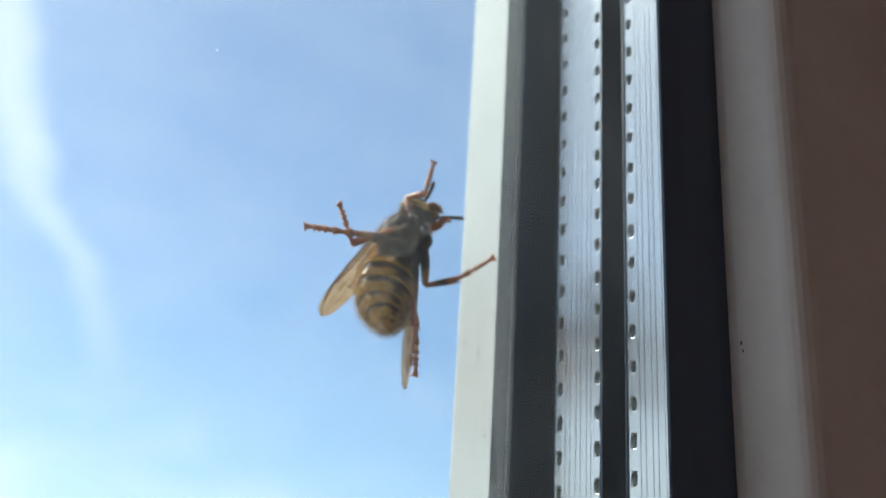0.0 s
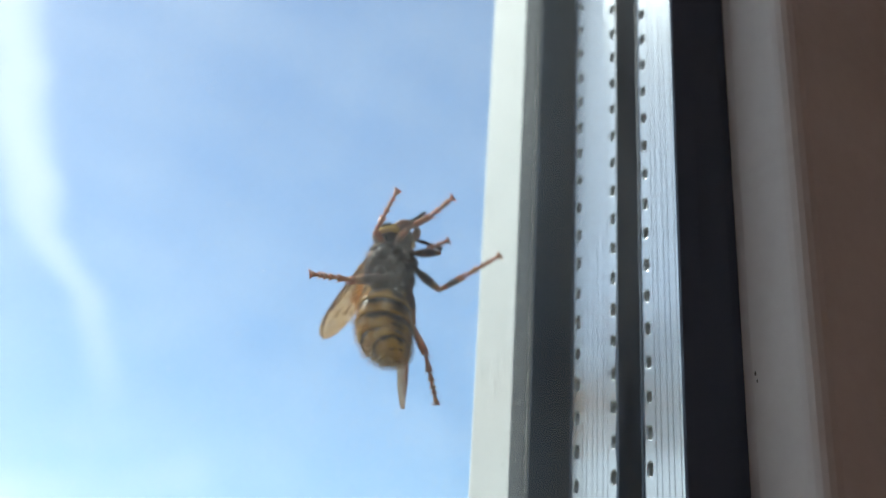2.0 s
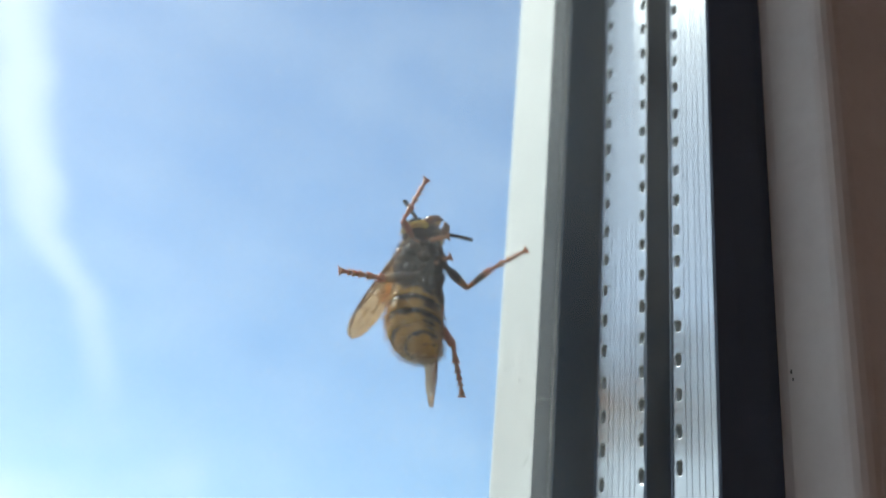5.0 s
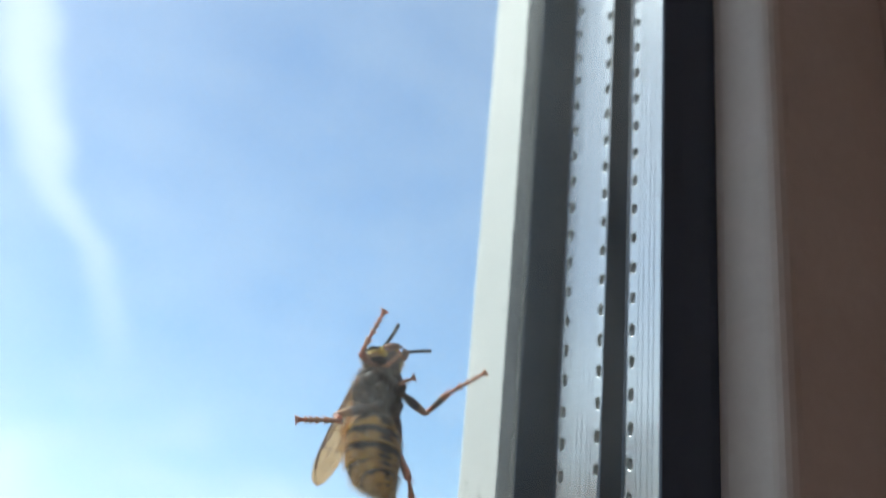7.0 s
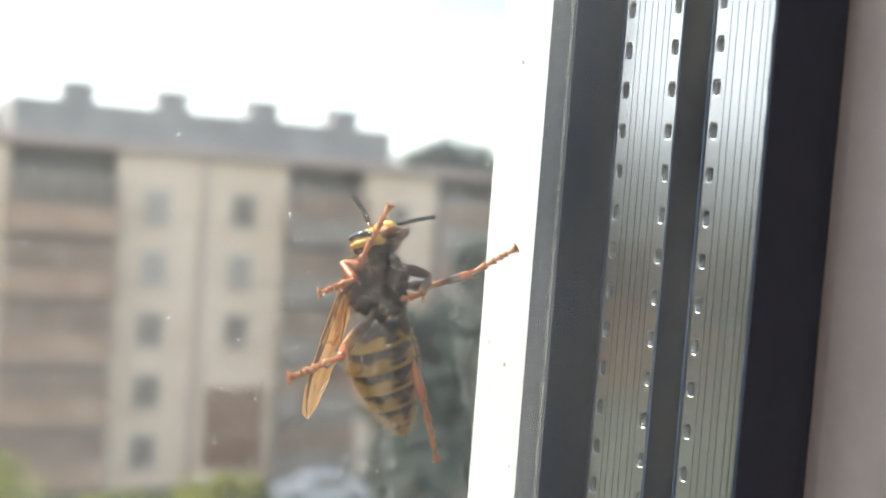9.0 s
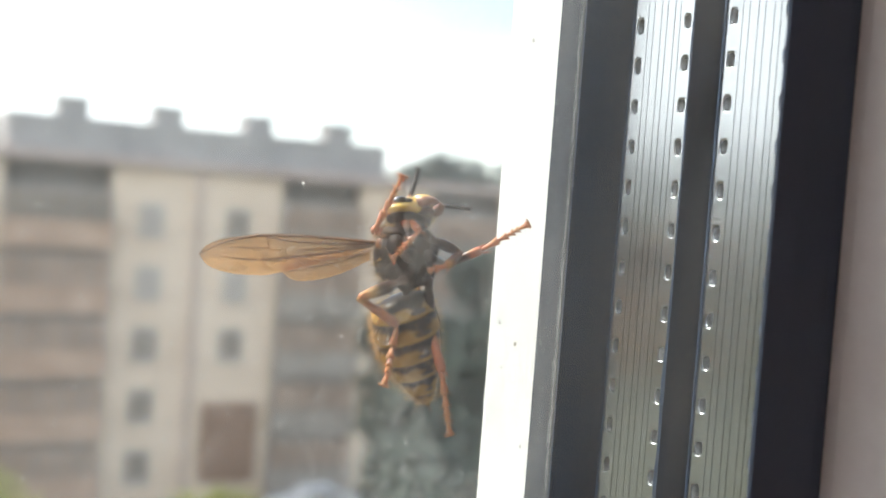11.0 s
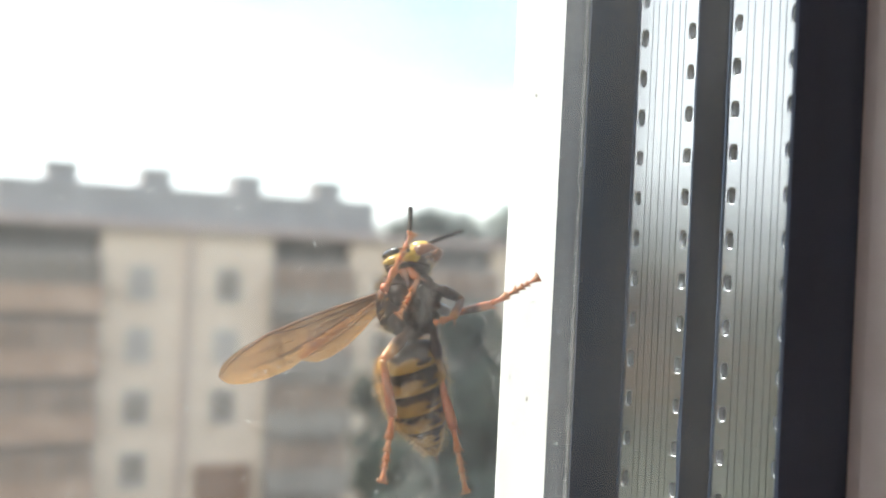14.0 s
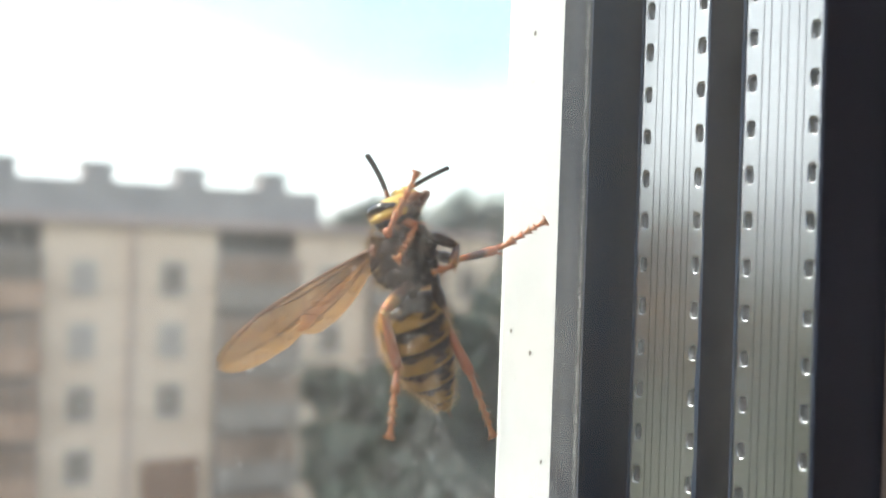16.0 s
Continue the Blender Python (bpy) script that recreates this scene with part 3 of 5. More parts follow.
def make_house():
    h = tagged(empty("apartment_building"), "pale five-storey panel apartment building with loggias", "building")
    h.matrix_world = FACADE
    top = -GROUND + 0.75
    S0, S1 = -62.0, 33.0
    zs = [-GROUND - 1.6 - 2.8 * k for k in range(5)]
    logs = [(-52, -47, "loggia_brown"), (-30, -25, "loggia_pink"), (-8.5, -4.2, "loggia_brown"), (4.9, 9.4, "loggia_rust"), (17.3, 21.3, "loggia_dim"), (25.2, 29.4, "loggia_dim")]
    # wall in panels between the loggia columns
    cuts = [S0] + [q for l in logs for q in l[:2]] + [S1]
    for a, b in zip(cuts[::2], cuts[1::2]):
        for k in range(6):
            z0 = max(0, top - 2.8 * (k + 1))
            z1 = top - 2.8 * k - 0.05
            m = 0.5 * (a + b)
            for p, q in ((a, m - 0.03), (m + 0.03, b)):
                if q - p > 0.3:
                    boxed("wall_panel", M["facade"], h, p, q, 0, 0.35, z0, z1)
    boxed("core", M["facade_seam"], h, S0, S1, 1.25, 11.0, 0, top)
    boxed("core_front", M["facade_seam"], h, S0, S1, 0.36, 1.24, top - 0.04, top - 0.01)
    for a, b, pnl in logs:
        for i, z in enumerate(zs):
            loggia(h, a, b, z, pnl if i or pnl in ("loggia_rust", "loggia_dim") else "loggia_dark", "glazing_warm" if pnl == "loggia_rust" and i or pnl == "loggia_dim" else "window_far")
    for x in (-11.5, -1.6, 2.4, 11.2, 15.2, 23.2, 31.2):
        for i, z in enumerate(zs):
            if x == 15.2 and i > 2:
                continue
            far_window(h, x, z, pane="curtain" if (x, i) in ((11.2, 0), (11.2, 1), (15.2, 1), (23.2, 2)) else "window_far")
    boxed("downpipe", M["cornice"], h, 13.22, 13.40, -0.2, -0.02, 0.3, top)
    boxed("stair_panel", M["entrance"], h, 14.0, 16.6, -0.35, -0.05, -GROUND - 13.6, -GROUND - 9.9)
    # cornice, attic and chimneys
    boxed("cornice", M["cornice"], h, S0 - 0.3, S1 + 0.3, -0.45, 11.2, top + 0.01, top + 0.42)
    boxed("attic", M["roofing"], h, 5.0, 22.6, 0.3, 10.2, top + 0.43, top + 2.0)
    boxed("attic", M["roofing"], h, S0, 4.4, 0.6, 10.2, top + 0.43, top + 1.2)
    for s in (7.7, 11.9, 16.2, 20.3):
        c = boxed("chimney", M["roofing"], h, s - 0.65, s + 0.65, 0.8, 2.2, top + 2.01, top + 2.75)
        boxed("cap", M["roofing"], c, s - 0.75, s + 0.75, 0.7, 2.3, top + 2.76, top + 2.88)
    c = boxed("chimney", M["roofing"], h, 1.6, 3.4, 1.5, 3.0, top + 1.21, top + 2.4)
    boxed("cap", M["cornice"], c, 1.5, 3.5, 1.4, 3.1, top + 2.41, top + 2.52)
    return h


make_house()


def make_tree(name, label, at, height, crown_r, leaf, leaves, seed, leaf_size=0.22, squash=1.0, group="trees in the yard"):
    rng = random.Random(seed)
    t = tagged(empty(name, at), label, "tree" if name == "tree" else "shrub", group)
    bm = bmesh.new()
    fork = height - crown_r * 1.6 * squash
    fork = max(fork, height * 0.12)
    tube(bm, [(0, 0, -0.2), (0.06, 0, fork * 0.5), (0, 0.05, fork), (0.1, 0, height * 0.86)], [height * 0.024, height * 0.019, height * 0.016, 0.03], 8)
    ends = []
    for i in range(9):
        a = i * 2.4 + rng.uniform(-0.3, 0.3)
        z = fork + (height - fork) * rng.uniform(0.0, 0.6)
        r = crown_r * rng.uniform(0.5, 0.9)
        e = Vector((r * math.cos(a), r * math.sin(a), min(height * 0.95, z + r * rng.uniform(0.3, 0.9))))
        s = Vector((0, 0, z))
        tube(bm, [s, s.lerp(e, 0.5) + Vector((0, 0, 0.1 * r)), e], [height * 0.009, height * 0.006, 0.02], 6)
        ends.append(e)
    part("trunk", bm, M["bark"], t)
    me_v, me_f = [], []
    clumps = []
    for e in ends:
        clumps.append((e, crown_r * rng.uniform(0.3, 0.5)))
    for _ in range(16):
        a, u = rng.uniform(0, 6.283), rng.uniform(-0.8, 1)
        q = math.sqrt(max(0, 1 - u * u)) * rng.uniform(0.4, 0.85)
        clumps.append((Vector((crown_r * q * math.cos(a), crown_r * q * math.sin(a), height - crown_r * squash + u * crown_r * squash * 0.8)), crown_r * rng.uniform(0.22, 0.42)))
    for _ in range(leaves):
        c, r = rng.choice(clumps)
        d = Vector((rng.gauss(0, 1), rng.gauss(0, 1), rng.gauss(0, 0.8))).normalized() * (r * rng.random() ** 0.4)
        p = c + d
        if p.z < 0.15:
            continue
        u = Vector((rng.gauss(0, 1), rng.gauss(0, 1), rng.gauss(0, 1))).normalized()
        w = u.orthogonal().normalized()
        s = leaf_size * rng.uniform(0.6, 1.3)
        k = len(me_v)
        me_v += [p - u * s, p + w * s * 0.45, p + u * s, p - w * s * 0.45]
        me_f.append((k, k + 1, k + 2, k + 3))
    me = bpy.data.meshes.new("crown")
    me.from_pydata(me_v, [], me_f)
    me.materials.append(M[leaf])
    ob = new("crown", me)
    ob.parent = t
    return t


for i, (az, d, topz, r) in enumerate(((38.0, 40, -4.2, 2.8), (40.7, 31, -3.2, 2.9), (44.5, 33, -1.2, 3.4), (39.2, 27, -5.0, 2.3), (49, 30, 0.5, 3.5), (40.5, 24, -4.6, 2.4))):
    make_tree("tree", "leafy dark green tree in the yard", bearing(az, d), topz - GROUND, r, "leaf_dark", 7500, 20 + i, 0.28)
for i, (az, d, topz, r) in enumerate(((15.0, 33, -8.2, 1.7), (24.0, 34, -8.9, 1.5), (27.0, 35, -9.3, 1.3), (20.3, 33, -9.5, 1.2))):
    make_tree("shrub", "yellow-green sunlit shrub in the yard", bearing(az, d), topz - GROUND, r * 1.2, "leaf_light", 2600, 40 + i, 0.14, 1.3, group="shrubs in the yard")
for i, (az, d, topz, r) in enumerate(((36.5, 78, 3.6, 4.0), (39.5, 82, 4.8, 4.5), (43.0, 80, 4.0, 4.2), (47, 84, 5.0, 5.0), (12, 95, 4.0, 4.5))):
    make_tree("tree", "distant tree behind the houses, leaves greyed for haze", bearing(az, d), topz - GROUND, r, "leaf_far", 3200, 60 + i, 0.4, group="trees behind the houses")


# Out of view: added so that the spacer bars reflect a darker skyline.
for i, (az, d, topz, r) in enumerate(((-24, 30, 0.8, 3.6), (-31, 27, 2.0, 3.8), (-38, 29, 2.4, 4.0), (-45, 26, 1.8, 3.6), (-53, 28, 2.6, 4.0))):
    make_tree("tree", "olive green tree out of view, added for reflections", bearing(az, d), topz - GROUND, r, "leaf_mid", 3600, 80 + i, 0.24)


def make_car():
    c = tagged(empty("car"), "pale parked car in front of the building", "car")
    c.matrix_world = pose(*bearing(31.8, 49.5), 0, 0, -12)
    bm = bmesh.new()
    prof = [(-2.1, 0.25), (-2.15, 0.75), (-1.9, 0.92), (-1.05, 1.0), (-0.55, 1.42), (0.85, 1.45), (1.45, 1.0), (2.0, 0.9), (2.15, 0.6), (2.1, 0.25)]
    a = [bm.verts.new((x, -0.82, z)) for x, z in prof]
    b = [bm.verts.new((x, 0.82, z)) for x, z in prof]
    for i in range(len(prof)):
        j = (i + 1) % len(prof)
        bm.faces.new((a[i], a[j], b[j], b[i]))
    bm.faces.new(a)
    bm.faces.new(b[::-1])
    part("body", bm, M["car_paint"], c)
    for s in (-0.83, 0.80):
        boxed("window", M["window_far"], c, -0.5, 0.95, s, s + 0.03, 1.0, 1.34)
        for x in (-1.35, 1.35):
            bm = bmesh.new()
            tube(bm, [(x, s - 0.09, 0.32), (x, s + 0.12, 0.32)], [0.32, 0.32], 16)
            part("wheel", bm, M["tyre"], c)


make_car()


# ---- the wasp ----
def loft(bm, rings, n=20):
    """Rings (z, radius across, radius deep, shift in depth) from one end to the other, closed."""
    prev = None
    for z, rx, ry, dy in rings:
        row = [bm.verts.new((rx * math.cos(a) * MM, (dy + ry * math.sin(a)) * MM, z * MM)) for a in (6.28319 * k / n for k in range(n))]
        if prev:
            for k in range(n):
                bm.faces.new((prev[k], prev[(k + 1) % n], row[(k + 1) % n], row[k]))
        else:
            bm.faces.new(row[::-1])
        prev = row
    bm.faces.new(prev)


def banded(name="banded_shell"):
    """Yellow shell with black bands and lobes. U: segment number and the share along it; V: turns from the belly's middle."""
    k = Nodes(name)
    uv = k.n("ShaderNodeUVMap")
    uv.uv_map = "along"
    sep = k.n("ShaderNodeSeparateXYZ")
    k.l(uv.outputs[0], sep.inputs[0])
    seg, u = k.math("FLOOR", sep.outputs[0]), k.math("FRACT", sep.outputs[0])
    side = k.math("ABSOLUTE", k.math("MULTIPLY", sep.outputs[1], 3.14159))

    def lobe(c, w, height):
        d = k.math("DIVIDE", k.math("SUBTRACT", side, c), w)
        return k.math("MULTIPLY", k.math("EXPONENT", k.math("MULTIPLY", k.math("MULTIPLY", d, d), -1.0)), height)

    ns = k.noise(900, 4.0)
    edge = k.math("ADD", lobe(0.0, 0.26, 0.26), lobe(0.95, 0.22, 0.14))
    edge = k.math("ADD", edge, lobe(3.14, 0.4, 0.30))
    edge = k.math("ADD", edge, k.math("MULTIPLY", k.math("SUBTRACT", ns, 0.5), 0.15))
    # black base, less black towards the tip
    grow = k.math("SUBTRACT", k.math("MULTIPLY", k.math("SUBTRACT", 1.7, seg), 0.03, clamp=True), k.math("MULTIPLY", k.math("SUBTRACT", seg, 3.6), 0.16, clamp=True))
    edge = k.math("ADD", k.math("ADD", edge, 0.41), grow)
    # a dark knob behind the middle lobe of each band
    du, da = k.math("DIVIDE", k.math("SUBTRACT", u, 0.70), 0.11), k.math("DIVIDE", side, 0.34)
    knob = k.math("SUBTRACT", 1.0, k.math("ADD", k.math("MULTIPLY", du, du), k.math("MULTIPLY", da, da)), clamp=True)
    knob = k.math("MULTIPLY", knob, k.math("SUBTRACT", 4.5, seg, clamp=True))
    black = k.math("MAXIMUM", k.math("MULTIPLY", k.math("SUBTRACT", edge, u), 8.0, clamp=True), k.math("MULTIPLY", knob, 3.0, clamp=True))
    brown = k.math("MULTIPLY", k.math("SUBTRACT", k.math("ADD", edge, 0.16), u), 3.2, clamp=True)
    stain = k.noise(260, 4.0)
    yel = k.ramp(stain, (0.3, (0.22, 0.10, 0.02)), (0.7, (0.50, 0.29, 0.055)))
    yel = k.mix(k.math("MULTIPLY", brown, 0.75), yel, (0.20, 0.085, 0.02))
    k.set(Base_Color=k.mix(black, yel, (0.012, 0.008, 0.006)), Roughness=0.34, Specular_IOR_Level=0.04, Subsurface_Weight=0.2)
    k.bsdf.inputs["Subsurface Radius"].default_value = (0.0016, 0.0008, 0.0002)
    k.bsdf.inputs["Subsurface Scale"].default_value = 0.6
    k.bump(k.noise(2600, 2.0), 0.25, 0.00005)
    return k.mat


def head_shell():
    """Yellow temples and brow, black-brown throat and nape."""
    k = Nodes("head_shell")
    sep = k.n("ShaderNodeSeparateXYZ")
    k.l(k.tc.outputs["Object"], sep.inputs[0])
    ax = k.math("ABSOLUTE", sep.outputs[0])
    ns = k.math("MULTIPLY", k.math("SUBTRACT", k.noise(700, 3.0), 0.5), 0.0012)
    throat = k.math("MULTIPLY", k.math("SUBTRACT", 0.00165, k.math("ADD", ax, ns)), 3500.0, clamp=True)
    throat = k.math("MULTIPLY", throat, k.math("MULTIPLY", k.math("SUBTRACT", 0.0024, sep.outputs[2]), 3000.0, clamp=True))
    nape = k.math("MULTIPLY", k.math("SUBTRACT", 0.0006, k.math("ADD", sep.outputs[2], ns)), 5000.0, clamp=True)
    crown = k.math("MULTIPLY", k.math("SUBTRACT", k.math("ADD", sep.outputs[1], ns), 0.0007), 2500.0, clamp=True)
    dark = k.math("MAXIMUM", k.math("MAXIMUM", throat, nape), crown)
    yel = k.ramp(k.noise(400, 4.0), (0.3, (0.50, 0.29, 0.04)), (0.7, (0.72, 0.50, 0.09)))
    k.set(Base_Color=k.mix(dark, yel, (0.05, 0.021, 0.010)), Roughness=0.32, Subsurface_Weight=0.15)
    k.bsdf.inputs["Subsurface Radius"].default_value = (0.0012, 0.0006, 0.0002)
    k.bsdf.inputs["Subsurface Scale"].default_value = 0.5
    k.bump(k.noise(1800, 3.0), 0.25, 0.00005)
    return k.mat


def hair_mat(name, dark, light, share):
    """Fine hair that glows with light from behind."""
    k = Nodes(name)
    gi = k.n("ShaderNodeNewGeometry")
    c = k.ramp(gi.outputs["Random Per Island"], (0.1, dark), (0.9, light))
    k.set(Base_Color=c, Roughness=0.4)
    tl = k.n("ShaderNodeBsdfTranslucent")
    k.l(c, tl.inputs[0])
    mx = k.n("ShaderNodeMixShader")
    mx.inputs[0].default_value = share
    k.l(k.bsdf.outputs[0], mx.inputs[1])
    k.l(tl.outputs[0], mx.inputs[2])
    k.l(mx.outputs[0], k.out.inputs[0])
    return k.mat


M["bands"] = banded()
M["head"] = head_shell()
M["thorax"] = surface("dark_chitin", (0.005, 0.0025, 0.002), (0.040, 0.015, 0.007), 420, 0.56, bump=0.9, dist=0.0001, spec=0.12)
M["chitin_red"] = surface("red_brown_chitin", (0.16, 0.05, 0.018), (0.30, 0.11, 0.035), 500, 0.35, bump=0.2, dist=0.00004)
M["yellow"] = surface("yellow_chitin", (0.50, 0.30, 0.04), (0.70, 0.48, 0.09), 500, 0.33, bump=0.15, dist=0.00004)
M["eye"] = surface("eye", (0.006, 0.005, 0.005), (0.02, 0.014, 0.01), 2500, 0.18, bump=0.1, dist=0.00003)
M["antenna"] = surface("antenna", (0.007, 0.006, 0.006), (0.022, 0.016, 0.014), 1500, 0.6, bump=0, spec=0.12)
M["hair_dark"] = hair_mat("brown_hair", (0.02, 0.011, 0.006), (0.08, 0.04, 0.018), 0.1)
M["hair"] = hair_mat("golden_hair", (0.50, 0.30, 0.11), (0.85, 0.64, 0.34), 0.55)


def leg_mat(name, *stops):
    """Colours along a leg piece: (millimetres from its upper joint, colour)."""
    k = Nodes(name)
    sep = k.n("ShaderNodeSeparateXYZ")
    k.l(k.tc.outputs["Object"], sep.inputs[0])
    ns = k.noise(900, 3.0)
    z = k.math("ADD", k.math("MULTIPLY", sep.outputs[2], 1000.0), k.math("MULTIPLY", k.math("SUBTRACT", ns, 0.5), 1.2))
    top = stops[-1][0] + 0.01
    c = k.ramp(k.math("DIVIDE", z, top, clamp=True), *[(p / top, q) for p, q in stops])
    k.set(Base_Color=k.mix(k.math("MULTIPLY", k.noise(2200, 3.0), 0.5), c, (0.14, 0.045, 0.016)), Roughness=0.34, Subsurface_Weight=0.45)
    k.bsdf.inputs["Subsurface Radius"].default_value = (0.0016, 0.0006, 0.0003)
    k.bsdf.inputs["Subsurface Scale"].default_value = 0.5
    k.bump(k.noise(1600, 3.0), 0.3, 0.00005)
    return k.mat


DARK_LEG, ORANGE, TAN = (0.022, 0.011, 0.007), (0.56, 0.17, 0.05), (0.60, 0.33, 0.12)
M["femur"] = leg_mat("femur_shell", (0.0, DARK_LEG), (3.2, DARK_LEG), (4.6, TAN), (6.0, ORANGE))
M["femur_orange"] = leg_mat("femur_shell_orange", (0.0, DARK_LEG), (1.2, (0.16, 0.06, 0.02)), (2.6, ORANGE), (6.0, TAN))
M["tibia"] = leg_mat("tibia_shell", (0.0, TAN), (1.4, ORANGE), (6.0, (0.50, 0.14, 0.045)))
M["tibia_dark"] = leg_mat("tibia_shell_banded", (0.0, TAN), (0.9, ORANGE), (1.7, (0.05, 0.018, 0.009)), (3.0, (0.05, 0.018, 0.009)), (3.7, ORANGE), (5.5, ORANGE))
M["tibia_fore"] = leg_mat("tibia_shell_fore", (0.0, (0.10, 0.04, 0.015)), (1.4, (0.05, 0.02, 0.01)), (2.8, (0.12, 0.045, 0.016)), (4.2, TAN))
M["tarsus"] = leg_mat("tarsus_shell", (0.0, (0.60, 0.21, 0.08)), (5.5, (0.70, 0.30, 0.12)))


def wing_mat():
    k = Nodes("wing_membrane")
    tr = k.n("ShaderNodeBsdfTransparent")
    ns = k.noise(350, 4.0, (1, 3, 1))
    k.l(k.ramp(ns, (0.3, (0.48, 0.27, 0.12)), (0.75, (0.78, 0.52, 0.27))), tr.inputs[0])
    tl = k.n("ShaderNodeBsdfTranslucent")
    tl.inputs[0].default_value = (0.66, 0.36, 0.13, 1)
    mx = k.n("ShaderNodeMixShader")
    mx.inputs[0].default_value = 0.26
    k.l(tr.outputs[0], mx.inputs[1])
    k.l(tl.outputs[0], mx.inputs[2])
    gl = k.n("ShaderNodeBsdfGlossy", Roughness=0.13)
    bp = k.n("ShaderNodeBump", Strength=0.7, Distance=0.0003)
    k.l(k.noise(500, 3.0, (1, 4, 1)), bp.inputs["Height"])
    k.l(bp.outputs[0], gl.inputs["Normal"])
    m2 = k.n("ShaderNodeMixShader")
    k.l(k.math("MULTIPLY", k.schlick(0.10), 0.5), m2.inputs[0])
    k.l(mx.outputs[0], m2.inputs[1])
    k.l(gl.outputs[0], m2.inputs[2])
    k.l(m2.outputs[0], k.out.inputs[0])
    return k.mat


M["wing"] = wing_mat()
M["vein"] = surface("wing_vein", (0.14, 0.05, 0.016), (0.28, 0.11, 0.035), 800, 0.45, bump=0)


def hairs(bm, points, seed, length=(0.5, 1.1), width=0.022):
    rng = random.Random(seed)
    for p, nrm in points:
        p, nrm = Vector(p), Vector(nrm).normalized()
        d = (nrm + Vector((rng.gauss(0, 0.3), rng.gauss(0, 0.3), rng.gauss(-0.35, 0.3)))).normalized()
        l = rng.uniform(*length) * MM
        s = d.orthogonal().normalized() * width * MM
        t = d.cross(s).normalized() * width * MM
        a, b, c = bm.verts.new(p + s), bm.verts.new(p - s * 0.5 + t * 0.87), bm.verts.new(p - s * 0.5 - t * 0.87)
        e = bm.verts.new(p + d * l)
        bm.faces.new((a, b, e)), bm.faces.new((b, c, e)), bm.faces.new((c, a, e))


def shell_points(rings, count, seed, zlim=None):
    rng = random.Random(seed)
    out = []
    while len(out) < count:
        i = rng.randrange(len(rings) - 1)
        (z0, x0, y0, d0), (z1, x1, y1, d1) = rings[i], rings[i + 1]
        f, a = rng.random(), rng.uniform(0, 6.283)
        z, rx, ry, dy = z0 + (z1 - z0) * f, x0 + (x1 - x0) * f, y0 + (y1 - y0) * f, d0 + (d1 - d0) * f
        out.append((((rx * math.cos(a)) * MM, (dy + ry * math.sin(a)) * MM, z * MM), (math.cos(a), math.sin(a), -(x1 - x0) / (z1 - z0 + 1e-6) * 0.6)))
    return out


WASP = {}


def blob(bm, centre, radii, turn=(0, 0, 0), u=16, v=10):
    """A rounded lump (millimetres)."""
    m = pose(*(q * MM for q in centre), *turn) @ Matrix.Diagonal((radii[0] * MM, radii[1] * MM, radii[2] * MM, 1))
    bmesh.ops.create_uvsphere(bm, u_segments=u, v_segments=v, radius=1.0, matrix=m)


def mm(*points):
    return [tuple(q * MM for q in p) for p in points]


# abdomen: segment ends, and half-widths along it (millimetres behind the waist)
CURL_AT = 7.9
SEGMENTS = [0.0, 2.5, 5.2, 7.9, 10.3, 12.5, 14.5]
GIRTH = [(0.0, 0.45), (0.15, 1.5), (0.45, 2.6), (0.9, 3.35), (1.7, 3.88), (2.8, 4.15), (5.2, 4.26), (7.0, 4.05), (8.6, 3.6), (10.3, 2.9), (11.6, 2.2), (12.8, 1.5), (13.7, 0.85), (14.3, 0.35), (14.5, 0.1)]


def girth(z):
    for (a, ra), (b, rb) in zip(GIRTH, GIRTH[1:]):
        if z <= b:
            return ra + (rb - ra) * (z - a) / (b - a)
    return 0.1


def belly_point(z, ang, k):
    """A point of the abdomen's skin, ang from the back's middle."""
    r = girth(z) * k
    back = 1.15 * min(1.0, z / 1.4) * (1.0 if z < 8 else 1.0 - 0.10 * (z - 8))
    return Vector((r * math.sin(ang), back + r * (0.90 if math.cos(ang) > 0 else 0.80) * math.cos(ang), -z)) * MM


def shell_plate(i, lo, hi, k, across):
    """One overlapping plate of the abdomen between two angles, lipped at its rear edge."""
    bm = bmesh.new()
    uv = bm.loops.layers.uv.new("along")
    z0, z1 = SEGMENTS[i], min(SEGMENTS[i + 1] + 0.22, 14.5)
    steps = [(0.0, 0.955), (0.12, 0.965), (0.3, 0.985), (0.5, 1.0), (0.7, 1.012), (0.86, 1.016), (0.95, 1.008), (0.995, 0.985), (0.996, 0.93)]
    rows, marks = [], {}
    for f, w in steps:
        row = []
        for q in range(across + 1):
            ang = lo + (hi - lo) * q / across
            v = bm.verts.new(belly_point(z0 + (z1 - z0) * f, ang, k * (w if i or f > 0.4 else 1.0)))
            marks[v] = (i + f, (ang - math.pi) / math.pi)
            row.append(v)
        rows.append(row)
    for a, b in zip(rows, rows[1:]):
        for q in range(across):
            bm.faces.new((a[q], a[q + 1], b[q + 1], b[q]))
    for f in bm.faces:
        for l in f.loops:
            l[uv].uv = marks[l.vert]
    return bm


